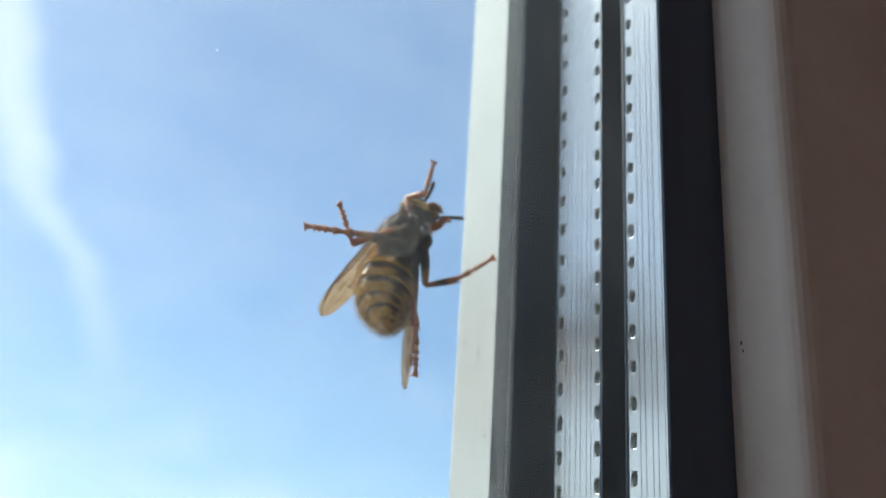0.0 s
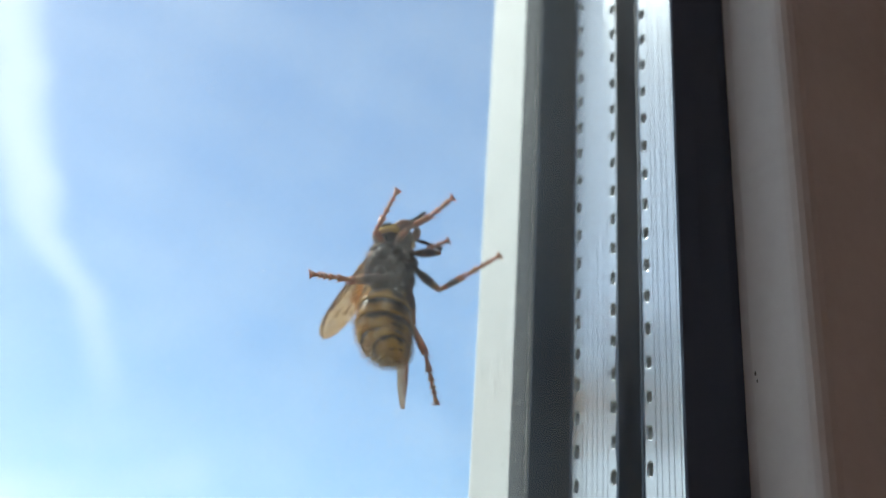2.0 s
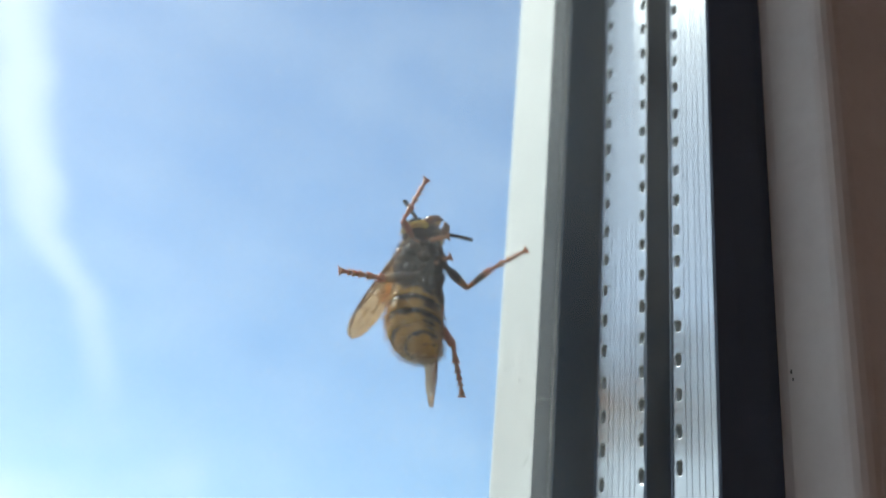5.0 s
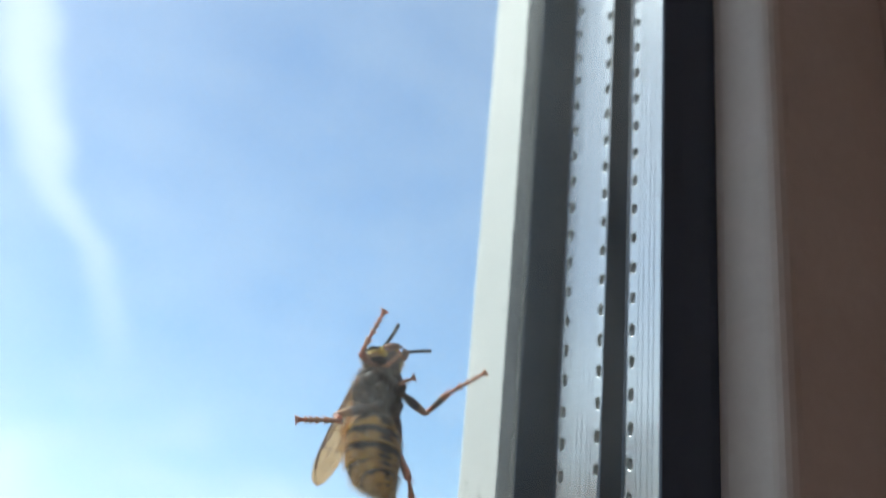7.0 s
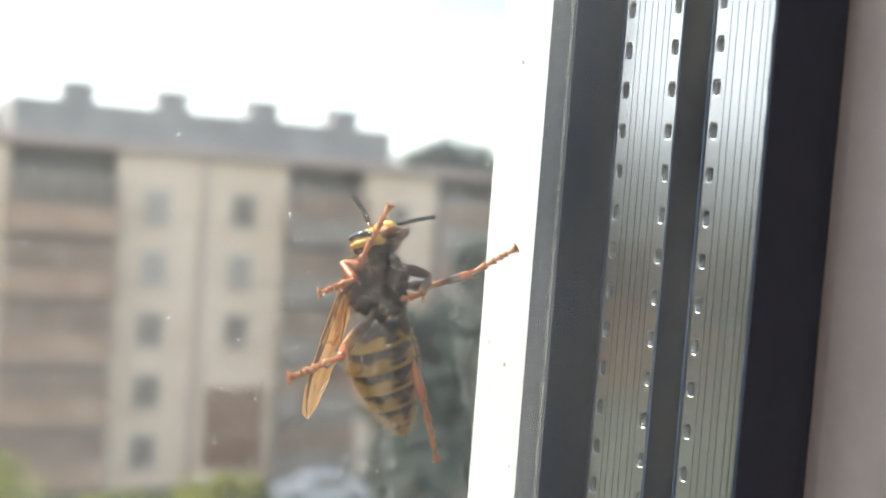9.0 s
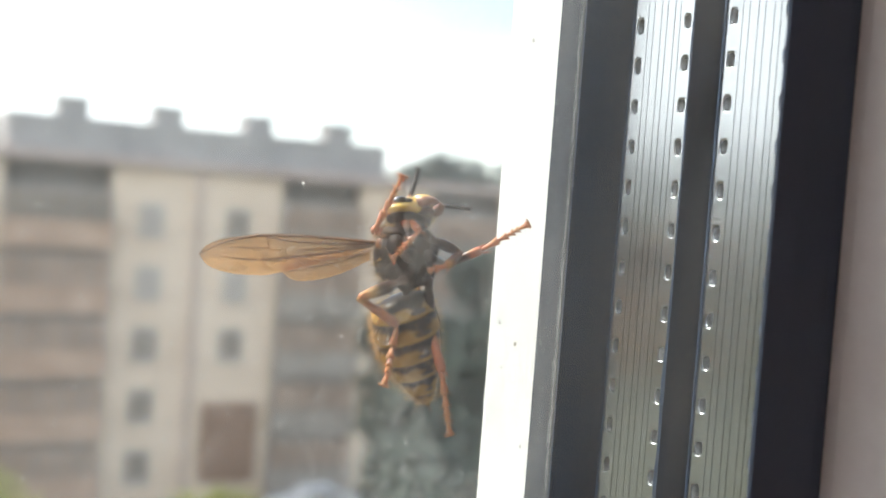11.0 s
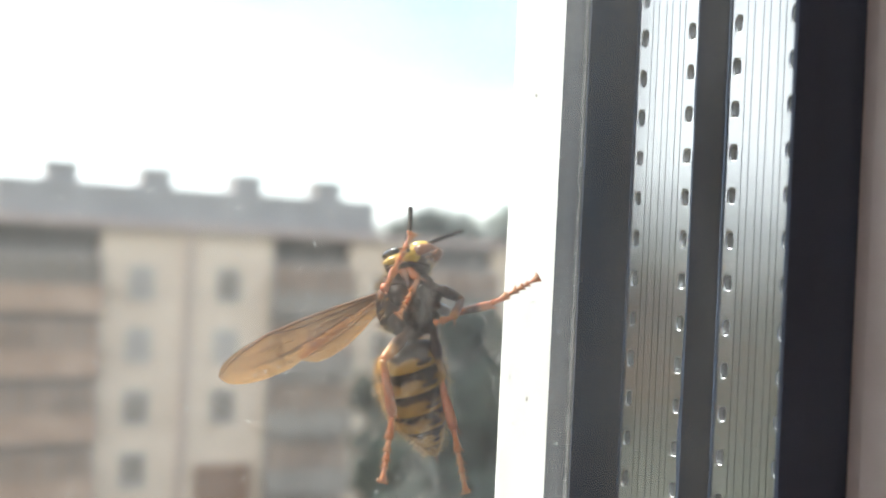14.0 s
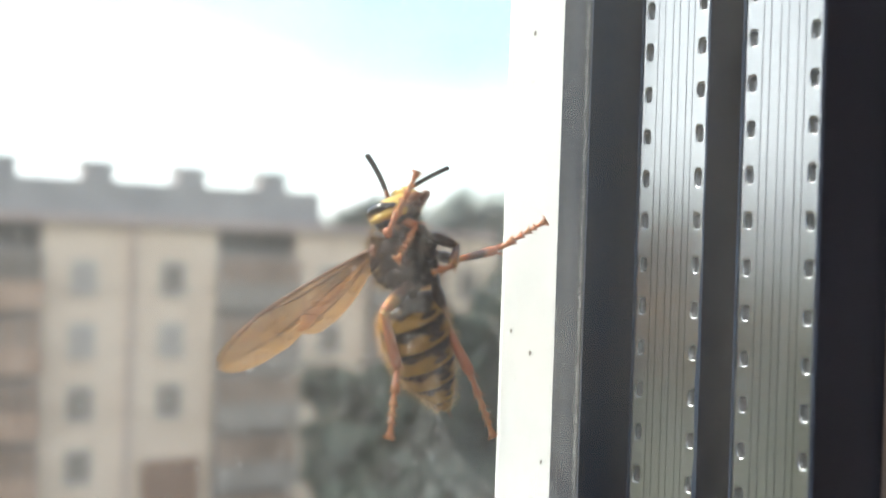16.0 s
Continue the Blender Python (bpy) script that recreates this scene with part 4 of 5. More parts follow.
def make_head(root):
    hd = empty("head", (0, 0.2 * MM, 4.2 * MM), root)
    WASP["head"] = hd
    hd.scale = (1.06, 1.04, 0.86)
    rh = [(-0.2, 0.8, 0.8, 0), (0.1, 2.2, 1.8, -0.1), (0.6, 2.85, 2.4, -0.2), (1.1, 3.05, 2.7, -0.3), (1.6, 3.05, 2.75, -0.35), (2.3, 2.7, 2.5, -0.4), (2.9, 2.0, 2.0, -0.6), (3.25, 1.0, 1.1, -0.7), (3.35, 0.3, 0.3, -0.7)]
    bm = bmesh.new()
    loft(bm, rh, 32)
    skull = part("skull", bm, M["head"], hd, "yellow and black-brown head shell", True)
    bm = bmesh.new()
    hairs(bm, shell_points(rh[1:6], 420, 45), 46, (0.35, 0.9), 0.024)
    part("hair", bm, M["hair"], skull)
    for sx in (-1, 1):
        bm = bmesh.new()
        blob(bm, (sx * 2.36, 0.2, 2.1), (0.74, 1.7, 0.72), (0, 0, sx * 14), 20, 14)
        blob(bm, (sx * 2.25, -1.1, 1.95), (0.6, 1.0, 0.5), (0, 0, sx * 30), 14, 10)
        part("eye", bm, M["eye"], hd, "glossy black eye", True)
        bm = bmesh.new()
        tube(bm, mm((sx * 2.65, 1.2, 0.95), (sx * 2.95, 0.2, 0.95), (sx * 2.75, -0.9, 1.05), (sx * 2.05, -1.9, 1.35)), [q * MM for q in (0.25, 0.5, 0.52, 0.3)], 12)
        part("temple", bm, M["yellow"], hd, "yellow band behind the eye", True)
        bm = bmesh.new()
        tube(bm, mm((sx * 1.55, -2.3, 1.9), (sx * 1.45, -3.1, 2.15), (sx * 0.95, -3.75, 2.3), (sx * 0.15, -4.1, 2.35)), [q * MM for q in (0.72, 0.68, 0.5, 0.14)], 10)
        part("mandible", bm, M["chitin_red"], hd, "brown mandible", True)
        bm = bmesh.new()
        tube(bm, mm((sx * 0.6, -2.7, 1.3), (sx * 0.75, -3.3, 1.1), (sx * 0.6, -3.8, 1.3)), [q * MM for q in (0.14, 0.13, 0.06)], 6)
        part("palp", bm, M["chitin_red"], hd)
    bm = bmesh.new()
    tube(bm, mm((0, -0.5, 3.05), (0, -1.3, 3.05), (0, -2.2, 2.85), (0, -3.05, 2.3)), [q * MM for q in (0.8, 1.15, 1.1, 0.7)], 14, 0.5)
    part("face_shield", bm, M["yellow"], hd, "bright yellow face plate", True)
    bm = bmesh.new()
    loft(bm, [(-0.3, 2.0, 1.7, -0.1), (0.10, 2.5, 2.1, -0.1), (0.30, 2.75, 2.35, -0.17), (0.45, 2.8, 2.42, -0.2), (0.5, 2.6, 2.3, -0.2)], 24)
    part("nape", bm, M["thorax"], hd, "black back of the head", True)
    for side, sx in (("L", -1), ("R", 1)):
        bm = bmesh.new()
        path, radii = [(0, 0, 1.15)], [0.12]
        x, y, z, lean = 0.0, 0.05, 1.3, 0.0
        for i in range(10):
            l = 0.78 if i == 0 else 0.50
            lean += 0.022
            for f, r in ((0.08, 0.225), (0.5, 0.24), (0.9, 0.24), (1.0, 0.222)):
                path.append((x + sx * lean * l * f, y + 0.10 * l * f, z + l * f))
                radii.append(r * (1.0 + 0.008 * i))
            x, y, z = path[-1]
        path.append((x, y, z + 0.12))
        radii.append(0.05)
        tube(bm, mm(*path), [r * 1.2 * MM for r in radii], 8)
        an = part("antenna", bm, M["antenna"], hd, "black jointed antenna", True)
        bm = bmesh.new()
        tube(bm, mm((0, 0, -0.05), (0, 0, 0.15), (0, 0, 0.7), (0, 0.02, 1.15), (0, 0.02, 1.25)), [q * MM for q in (0.2, 0.26, 0.27, 0.25, 0.15)], 8)
        part("scape", bm, M["chitin_red"], an, "orange-brown antenna base", True)
        WASP["antenna" + side] = an


def make_thorax(root):
    rings = [(4.4, 0.9, 0.9, 0.1), (4.1, 1.8, 1.7, 0.2), (3.5, 2.5, 2.35, 0.2), (2.9, 2.85, 2.7, 0.2), (2.2, 3.4, 3.1, 0.25), (0.6, 3.75, 3.35, 0.3), (-0.8, 3.65, 3.25, 0.3), (-2.0, 3.15, 2.85, 0.2), (-2.7, 2.5, 2.25, 0.05), (-3.2, 1.55, 1.45, -0.3), (-3.5, 0.85, 0.85, -0.6), (-3.9, 0.45, 0.45, -0.7), (-4.5, 0.42, 0.42, -0.7)]
    bm = bmesh.new()
    loft(bm, rings, 32)
    th = part("thorax", bm, M["thorax"], root, "black hairy thorax", True)
    bm = bmesh.new()
    hairs(bm, shell_points(rings[1:9], 900, 5), 6, (0.4, 1.1), 0.02)
    part("hair", bm, M["hair_dark"], th, "dark brown hair")
    bm = bmesh.new()
    hairs(bm, [p for p in shell_points(rings[1:9], 1100, 25) if p[1][1] > -0.45], 26, (0.6, 1.6), 0.024)
    part("hair", bm, M["hair"], th, "golden hair fringe")
    bm = bmesh.new()
    loft(bm, [(3.7, 2.2, 2.1, 0.2), (3.6, 2.62, 2.45, 0.2), (3.2, 2.95, 2.75, 0.2), (2.8, 3.25, 2.98, 0.22), (2.7, 3.0, 2.7, 0.22)], 32)
    part("collar", bm, M["thorax"], th, "black collar plate", True)
    for sx in (-1, 1):
        bm = bmesh.new()
        blob(bm, (sx * 3.2, 0.5, 1.3), (0.55, 0.75, 1.0), (0, sx * 12, 0))
        part("shoulder_plate", bm, M["chitin_red"], th, "red-brown wing base", True)
        for n, c, r, tn in (("side_plate", (sx * 2.05, -1.1, 1.5), (1.35, 1.75, 1.5), (0, 0, sx * 20)), ("side_plate", (sx * 2.25, -0.9, -1.3), (1.1, 1.5, 1.35), (0, 0, sx * 20)), ("belly_plate", (sx * 0.85, -2.05, 1.4), (0.95, 0.95, 1.7), (0, 0, 0)), ("belly_plate", (sx * 0.75, -2.2, -1.1), (0.85, 0.95, 1.3), (0, 0, 0))):
            bm = bmesh.new()
            blob(bm, c, r, tn)
            part(n, bm, M["thorax"], th, "", True)
    for leg, (x, y, z) in HIP.items():
        bm = bmesh.new()
        tube(bm, mm((x * 0.45, y + 1.3, z + 0.5), (x * 0.62, y + 0.5, z + 0.3), (x * 0.85, y + 0.1, z + 0.1), (x, y - 0.05, z)), [q * LEGS[leg][3] * MM for q in (0.9, 1.05, 0.85, 0.5)], 12)
        part("coxa", bm, M["thorax"], th, "dark glossy hip joint", True)


def make_leg(root, leg, lf, lt, la, r):
    bm = bmesh.new()
    f = lf / 5.2
    tube(bm, [(0, 0, z * f * MM) for z in (-0.5, -0.2, 0.4, 0.75, 1.1, 2.0, 3.2, 4.3, 4.9, 5.2)], [q * r * MM for q in (0.3, 0.55, 0.6, 0.42, 0.52, 0.74, 0.72, 0.58, 0.5, 0.36)], 12)
    WASP[leg + "femur"] = part("femur", bm, M["femur_orange" if leg in ("foreL", "midL") else "femur"], root, "dark brown upper leg with a paler knee", True)
    bm = bmesh.new()
    f = lt / 5.6
    tube(bm, [(0, 0, z * f * MM) for z in (-0.1, 0.1, 0.35, 1.0, 2.4, 3.8, 4.9, 5.4, 5.6)], [q * r * MM for q in (0.28, 0.42, 0.40, 0.42, 0.52, 0.58, 0.62, 0.52, 0.3)], 12)
    ti = WASP[leg + "tibia"] = part("tibia", bm, M[{"midR": "tibia_dark", "foreR": "tibia_fore"}.get(leg, "tibia")], root, "orange lower leg with spurs", True)
    for sx in (-1, 1):
        bm = bmesh.new()
        tube(bm, mm((sx * 0.3 * r, 0, lt * 0.95), (sx * 0.55 * r, 0.08, lt * 0.95 + 0.5), (sx * 0.7 * r, 0.1, lt * 0.95 + 1.15)), [0.13 * MM, 0.09 * MM, 0.02 * MM], 6)
        part("spur", bm, M["tibia_dark"], ti, "dark pointed spur")
    rng = random.Random(leg)
    bm = bmesh.new()
    pts = []
    for _ in range(70):
        a, z = rng.uniform(0, 6.283), rng.uniform(0.15, 0.97) * lt
        pts.append((((0.5 * r * math.cos(a)) * MM, 0.5 * r * math.sin(a) * MM, z * MM), (math.cos(a), math.sin(a), 0.9)))
    hairs(bm, pts, 3, (0.25, 0.55), 0.02)
    part("bristles", bm, M["hair_dark"], ti)
    bm = bmesh.new()
    z = 0.0
    for k, share in enumerate((0.38, 0.18, 0.14, 0.11, 0.19)):
        l = la * share
        w = (0.44 - 0.02 * k) * r
        tube(bm, [(0, 0, q * MM) for q in (z - 0.05, z + 0.12 * l, z + 0.5 * l, z + 0.86 * l, z + l)], [w * q * MM for q in (0.45, 0.62, 0.78, 1.22, 0.6)], 9)
        for sx in (-1, 1):
            for depth in (-0.2, 0.25):
                tube(bm, mm((sx * w * 0.8, depth * w, z + 0.78 * l), (sx * (w + 0.2), depth * 1.2, z + l + 0.16)), [0.09 * MM, 0.015 * MM], 5)
        z += l
    ta = WASP[leg + "tarsus"] = part("tarsus", bm, M["tarsus"], root, "orange jointed foot with claws", True)
    for sx in (-1, 1):
        bm = bmesh.new()
        tube(bm, mm((0, 0, z - 0.1), (sx * 0.35, 0.05, z + 0.22), (sx * 0.66, -0.1, z + 0.18), (sx * 0.78, -0.15, z - 0.05)), [q * MM for q in (0.15, 0.12, 0.08, 0.02)], 6)
        part("claw", bm, M["tarsus"], ta, "small hooked claw", True)
    bm = bmesh.new()
    blob(bm, (0, -0.02, z + 0.12), (0.24, 0.2, 0.2), (0, 0, 0), 10, 8)
    part("foot_pad", bm, M["tarsus"], ta, "", True)


def make_wasp():
    root = tagged(empty("wasp"), "large yellow and black wasp with orange legs on the glass", "wasp")
    WASP["root"] = root
    make_thorax(root)
    make_head(root)
    # abdomen: back and belly plates round a dark core
    ga = empty("abdomen", (0, 0, -4.8 * MM), root)
    WASP["abdomen"] = ga
    bm = bmesh.new()
    prev = None
    for z, k in ((0.0, 0.88), (0.15, 0.88), (0.45, 0.88), (0.9, 0.88), (1.7, 0.88), (2.8, 0.88), (5.2, 0.88), (7.9, 0.88), (9.5, 0.8), (10.6, 0.5)):
        row = [bm.verts.new(belly_point(z, 6.28319 * q / 20, k)) for q in range(20)]
        if prev:
            for q in range(20):
                bm.faces.new((prev[q], prev[(q + 1) % 20], row[(q + 1) % 20], row[q]))
        else:
            bm.faces.new(row[::-1])
        prev = row
    bm.faces.new(prev)
    part("abdomen_core", bm, M["thorax"], ga, "", True)
    skin = []
    # its rear half, which curls towards the belly
    gr = empty("abdomen_rear", (0, 0, -4.8 * MM), root)
    WASP["rear"] = gr
    for i in range(6):
        ga = WASP["abdomen" if i < 3 else "rear"]
        part("back_plate", shell_plate(i, -1.95, 1.95, 1.0, 26), M["bands"], ga, "yellow back plate with black band", True)
        part("belly_plate", shell_plate(i, 1.80, 2 * math.pi - 1.80, 0.965, 18), M["bands"], ga, "yellow belly plate with black lobed band", True)
    rng = random.Random(15)
    for _ in range(3600):
        z, a = rng.uniform(0.3, 14.0), rng.uniform(0, 6.283)
        if (girth(z) < 3.0 and z > 9 and rng.random() < 0.3) or (math.cos(a) < -0.35 and rng.random() < 0.8):
            continue
        skin.append((belly_point(z, a, 1.0), (math.sin(a), math.cos(a), 0.25 if z < 1 else -0.15)))
    for key, own in (("abdomen", lambda p: p[0].z > -CURL_AT * MM), ("rear", lambda p: p[0].z <= -CURL_AT * MM)):
        bm = bmesh.new()
        hairs(bm, [p for p in skin if own(p)], 16, (0.5, 1.4), 0.026)
        part("hair", bm, M["hair"], WASP[key], "golden hair fringe")
    bm = bmesh.new()
    tube(bm, mm((0, 0.4, -14.2), (0, 0.3, -14.9), (0, 0.15, -15.5)), [q * MM for q in (0.16, 0.10, 0.01)], 6)
    part("sting", bm, M["chitin_red"], WASP["rear"])
    for leg, size in LEGS.items():
        make_leg(root, leg, *size)
    for side in "LR":
        WASP["wing" + side] = make_wing(root)


def blade(name, outline, veins, parent, bow):
    """A wing membrane with raised veins. x runs to the tip, y to the trailing edge (millimetres)."""
    bm = bmesh.new()
    rows = []
    n, c = 30, 18
    rng = random.Random(n + int(bow * 100))
    ph = [rng.uniform(0.05, 0.16) * (1 if j % 2 else -1) for j in range(c + 1)]
    for i in range(n + 1):
        x, lead, trail = outline(i / n)
        rows.append([bm.verts.new((x * MM, (lead + (trail - lead) * j / c) * MM, bow * math.sin(math.pi * j / c) * (1 - i / n * 0.4) * MM + (ph[j] * (1.1 - 0.5 * i / n) + 0.05 * math.sin(i * 1.3 + j * 0.9)) * MM)) for j in range(c + 1)])
    for a, b in zip(rows, rows[1:]):
        for j in range(c):
            bm.faces.new((a[j], a[j + 1], b[j + 1], b[j]))
    w = part(name, bm, M["wing"], parent, "amber transparent wing", True)
    for pts, r in veins:
        bm = bmesh.new()
        tube(bm, [(x * MM, y * MM, bow * 0.5 * MM) for x, y in pts], [r * MM] * len(pts), 6)
        part("vein", bm, M["vein"], w)
    return w


def fore_outline(f):
    x = 20.0 * f
    lead = -0.15 - 0.35 * math.sin(math.pi * min(1, f * 1.1))
    trail = 0.35 + 3.8 * min(1.0, f / 0.62) ** 0.85
    if f > 0.72:
        u = (f - 0.72) / 0.28
        q = math.sqrt(max(0.0, 1 - u * u))
        lead, trail = 1.9 + (lead - 1.9) * q, 1.9 + (trail - 1.9) * q
    return x, lead, max(trail, lead + 0.04)


def hind_outline(f):
    x = 10.5 * f
    trail = 0.5 + 2.5 * math.sin(math.pi * (0.08 + 0.60 * f))
    lead = 0.0
    if f > 0.78:
        u = (f - 0.78) / 0.22
        trail = 1.0 + (trail - 1.0) * math.sqrt(max(0, 1 - u * u))
        lead = 1.0 - math.sqrt(max(0.0, 1 - u ** 3))
    return x, lead, max(trail, lead + 0.05)


def make_wing(root):
    veins = [([(0, 0), (4, -0.3), (9, -0.5), (13.5, -0.4), (16.5, 0.25)], 0.2), ([(0, 0.2), (4, 0.2), (9, 0.2), (12.5, -0.2)], 0.13), ([(0.4, 0.5), (5, 1.2), (9.5, 1.9), (13.0, 2.4)], 0.1), ([(0.4, 0.8), (4, 2.3), (8.0, 3.2), (10, 3.6)], 0.09),
             ([(9, 0.2), (8.8, 1.1), (9.5, 1.9)], 0.07), ([(12.5, -0.2), (12.2, 1.0), (13.0, 2.4)], 0.07), ([(13.0, 2.4), (15.5, 2.3), (17.6, 2.1)], 0.06), ([(8.0, 3.2), (8.6, 2.6), (9.5, 1.9)], 0.07), ([(12.2, 1.0), (14.5, 1.0), (16.6, 1.1)], 0.06), ([(13.0, 2.4), (12.6, 3.0), (12.9, 3.6)], 0.06),
             ([(0.2, 0.35), (4.5, 0.75), (8.8, 1.1)], 0.07), ([(0.4, 0.9), (3.5, 1.75), (6.5, 2.6)], 0.05), ([(16.5, 0.25), (18.2, 0.9), (19.2, 1.5)], 0.09), ([(14.5, 1.0), (16.5, 1.6), (18.4, 1.9)], 0.04)]
    w = blade("forewing", fore_outline, veins, root, 0.5)
    hv = [([(0, 0), (5, -0.02), (9, 0.1)], 0.08), ([(0.3, 0.4), (4, 1.1), (8, 1.5)], 0.06), ([(0.3, 0.6), (3, 1.8), (5, 2.5)], 0.05)]
    h = blade("hindwing", hind_outline, hv, w, 0.25)
    h.matrix_basis = pose(0.6 * MM, 0.9 * MM, -0.35 * MM, 0, 0, 6)
    return w


# leg: upper, lower, foot lengths and thickness (mm)
LEGS = {"foreL": (4.2, 4.0, 5.0, 0.85), "foreR": (4.2, 4.0, 4.6, 0.9), "midL": (5.2, 5.6, 6.8, 0.92), "midR": (6.0, 5.0, 6.3, 0.92), "hindL": (6.0, 6.6, 7.2, 1.0), "hindR": (6.0, 6.6, 7.2, 1.0)}
HIP = {"foreL": (-1.5, -2.6, 2.6), "foreR": (1.5, -2.6, 2.6), "midL": (-1.9, -3.0, 0.3), "midR": (1.9, -3.0, 0.3), "hindL": (-1.7, -2.6, -2.3), "hindR": (1.7, -2.6, -2.3)}
KNEE = {"foreL": (-0.3, 1, 0.3), "foreR": [(0, 1, 0.3, 0.5), (8, 1, 0.3, 0.5), (9, 1, 0.2, 0.1), (16, 1, 0.2, 0.1)], "midL": [(0, 0.55, 0.72, 0.42), (7, 0.55, 0.72, 0.42), (8.5, 0.6, 0.8, 0), (16, 0.6, 0.8, 0)], "midR": [(0, 0.1, 0.4, -1), (7.5, 0.1, 0.4, -1), (8.4, 0.6, 0.8, -0.3), (16, 0.6, 0.8, -0.3)], "hindL": [(0, 0.55, 0.72, 0.42), (7, 0.55, 0.72, 0.42), (9.2, 0.6, 0.8, 0.1), (11.3, -0.6, -0.2, 0.8), (16, -0.6, -0.2, 0.8)], "hindR": (0.4, 0.9, 0)}
SOLE = {"midL": [(0, 0.5, 0.4, -0.3), (0.04, 0.5, 0.4, -0.3), (0.2, 0.25, 0.3, -0.9), (0.7, 0.15, 0.3, -0.9), (1.0, -0.2, 0.4, -0.9), (16, -0.2, 0.4, -0.9)], "foreR": [(0, -0.7, 0.4, -0.5), (8.2, -0.7, 0.4, -0.5), (9, 0.3, -0.9, 0.3), (11.68, 0.3, -0.9, 0.3), (11.8, -0.8, 0.2, -0.6), (12.1, -0.8, 0.2, -0.6), (12.25, 0.3, -0.9, 0.3), (12.9, 0.3, -0.9, 0.3), (13.02, -0.5, 0.2, -0.8), (13.4, -0.5, 0.2, -0.8), (13.6, 0.3, -0.9, 0.3), (16, 0.3, -0.9, 0.3)], "midR": [(0, -0.6, 0.5, -0.55), (0.3, -0.6, 0.5, -0.55), (0.4, -0.95, 0.3, -0.15), (0.8, -0.95, 0.3, -0.15), (0.95, -0.6, 0.5, -0.55), (16, -0.6, 0.5, -0.5)], "hindL": [(0, 1, 0.15, 0.25), (9.2, 1, 0.15, 0.25), (11.3, 0.3, 0.25, 0.95), (16, 0.3, 0.25, 0.95)]}  # which way the foot lies, where it does not point to the hip
make_wasp()

# millimetres on the pane's outer face: x to the frame, y outwards, z up
THORAX = [(0, -20.8, 6, -4.5), (0.5, -22.6, 6, -4.9), (1, -25.3, 6, -5.2), (1.5, -25.7, 6, -5.0), (2, -26.6, 6, -5.8), (3.5, -26.2, 6, -6.5), (6.5, -25.7, 6, -6.3), (7.5, -26.1, 6, -6.0), (8.5, -26.6, 6, -5.2), (9, -27.2, 6, -5.4), (11.5, -24.6, 6, -4.9), (12.5, -26.0, 6, -4.3), (15, -26.1, 6, -3.8), (16, -27.0, 6, -4.7)]
LEAN = [(0, 22), (1, 8), (1.5, 8), (2, 1), (3.5, -3), (6.5, 0), (8.5, -3), (9, -6), (11.3, 1), (12.4, 4), (12.7, -2), (15, -4), (16, -13)]
HEAD_LEAN = [(0, 40), (1, 18), (1.5, 18), (2, 10), (3.5, 3), (4, 11), (6.5, 8), (8.5, 8), (9, 4), (11.3, 20), (12.4, 24), (12.7, 18), (15, 8), (16, -8)]
HEAD_TURN = [(0, 30), (1, 14), (6.8, 14), (8.2, 22), (16, 22)]
TIP = [(0, -26.1, 1.2, -22.6), (1, -27.9, 1.2, -22.0), (2, -28.2, 1.2, -22.6), (3.5, -27.3, 1.2, -23.2), (6.5, -27.1, 1.2, -23.0), (7.5, -26.6, 2, -22.3), (9, -22.0, 5, -23.6), (11.5, -19.8, 6, -22.3), (12.5, -20.6, 6, -22.0), (15, -21.1, 6, -21.7), (16, -19.7, 6, -22.0)]
DRAWN = [(0, 0.3), (6.5, 0.5), (7, 0.9), (7.8, 0.9), (8.5, 0)]  # the abdomen drawn up to the thorax
CURL = [(0, 16), (1, 22), (3, 28), (6.5, 28), (7.5, 22), (8.3, 10), (9, 4), (16, 4)]
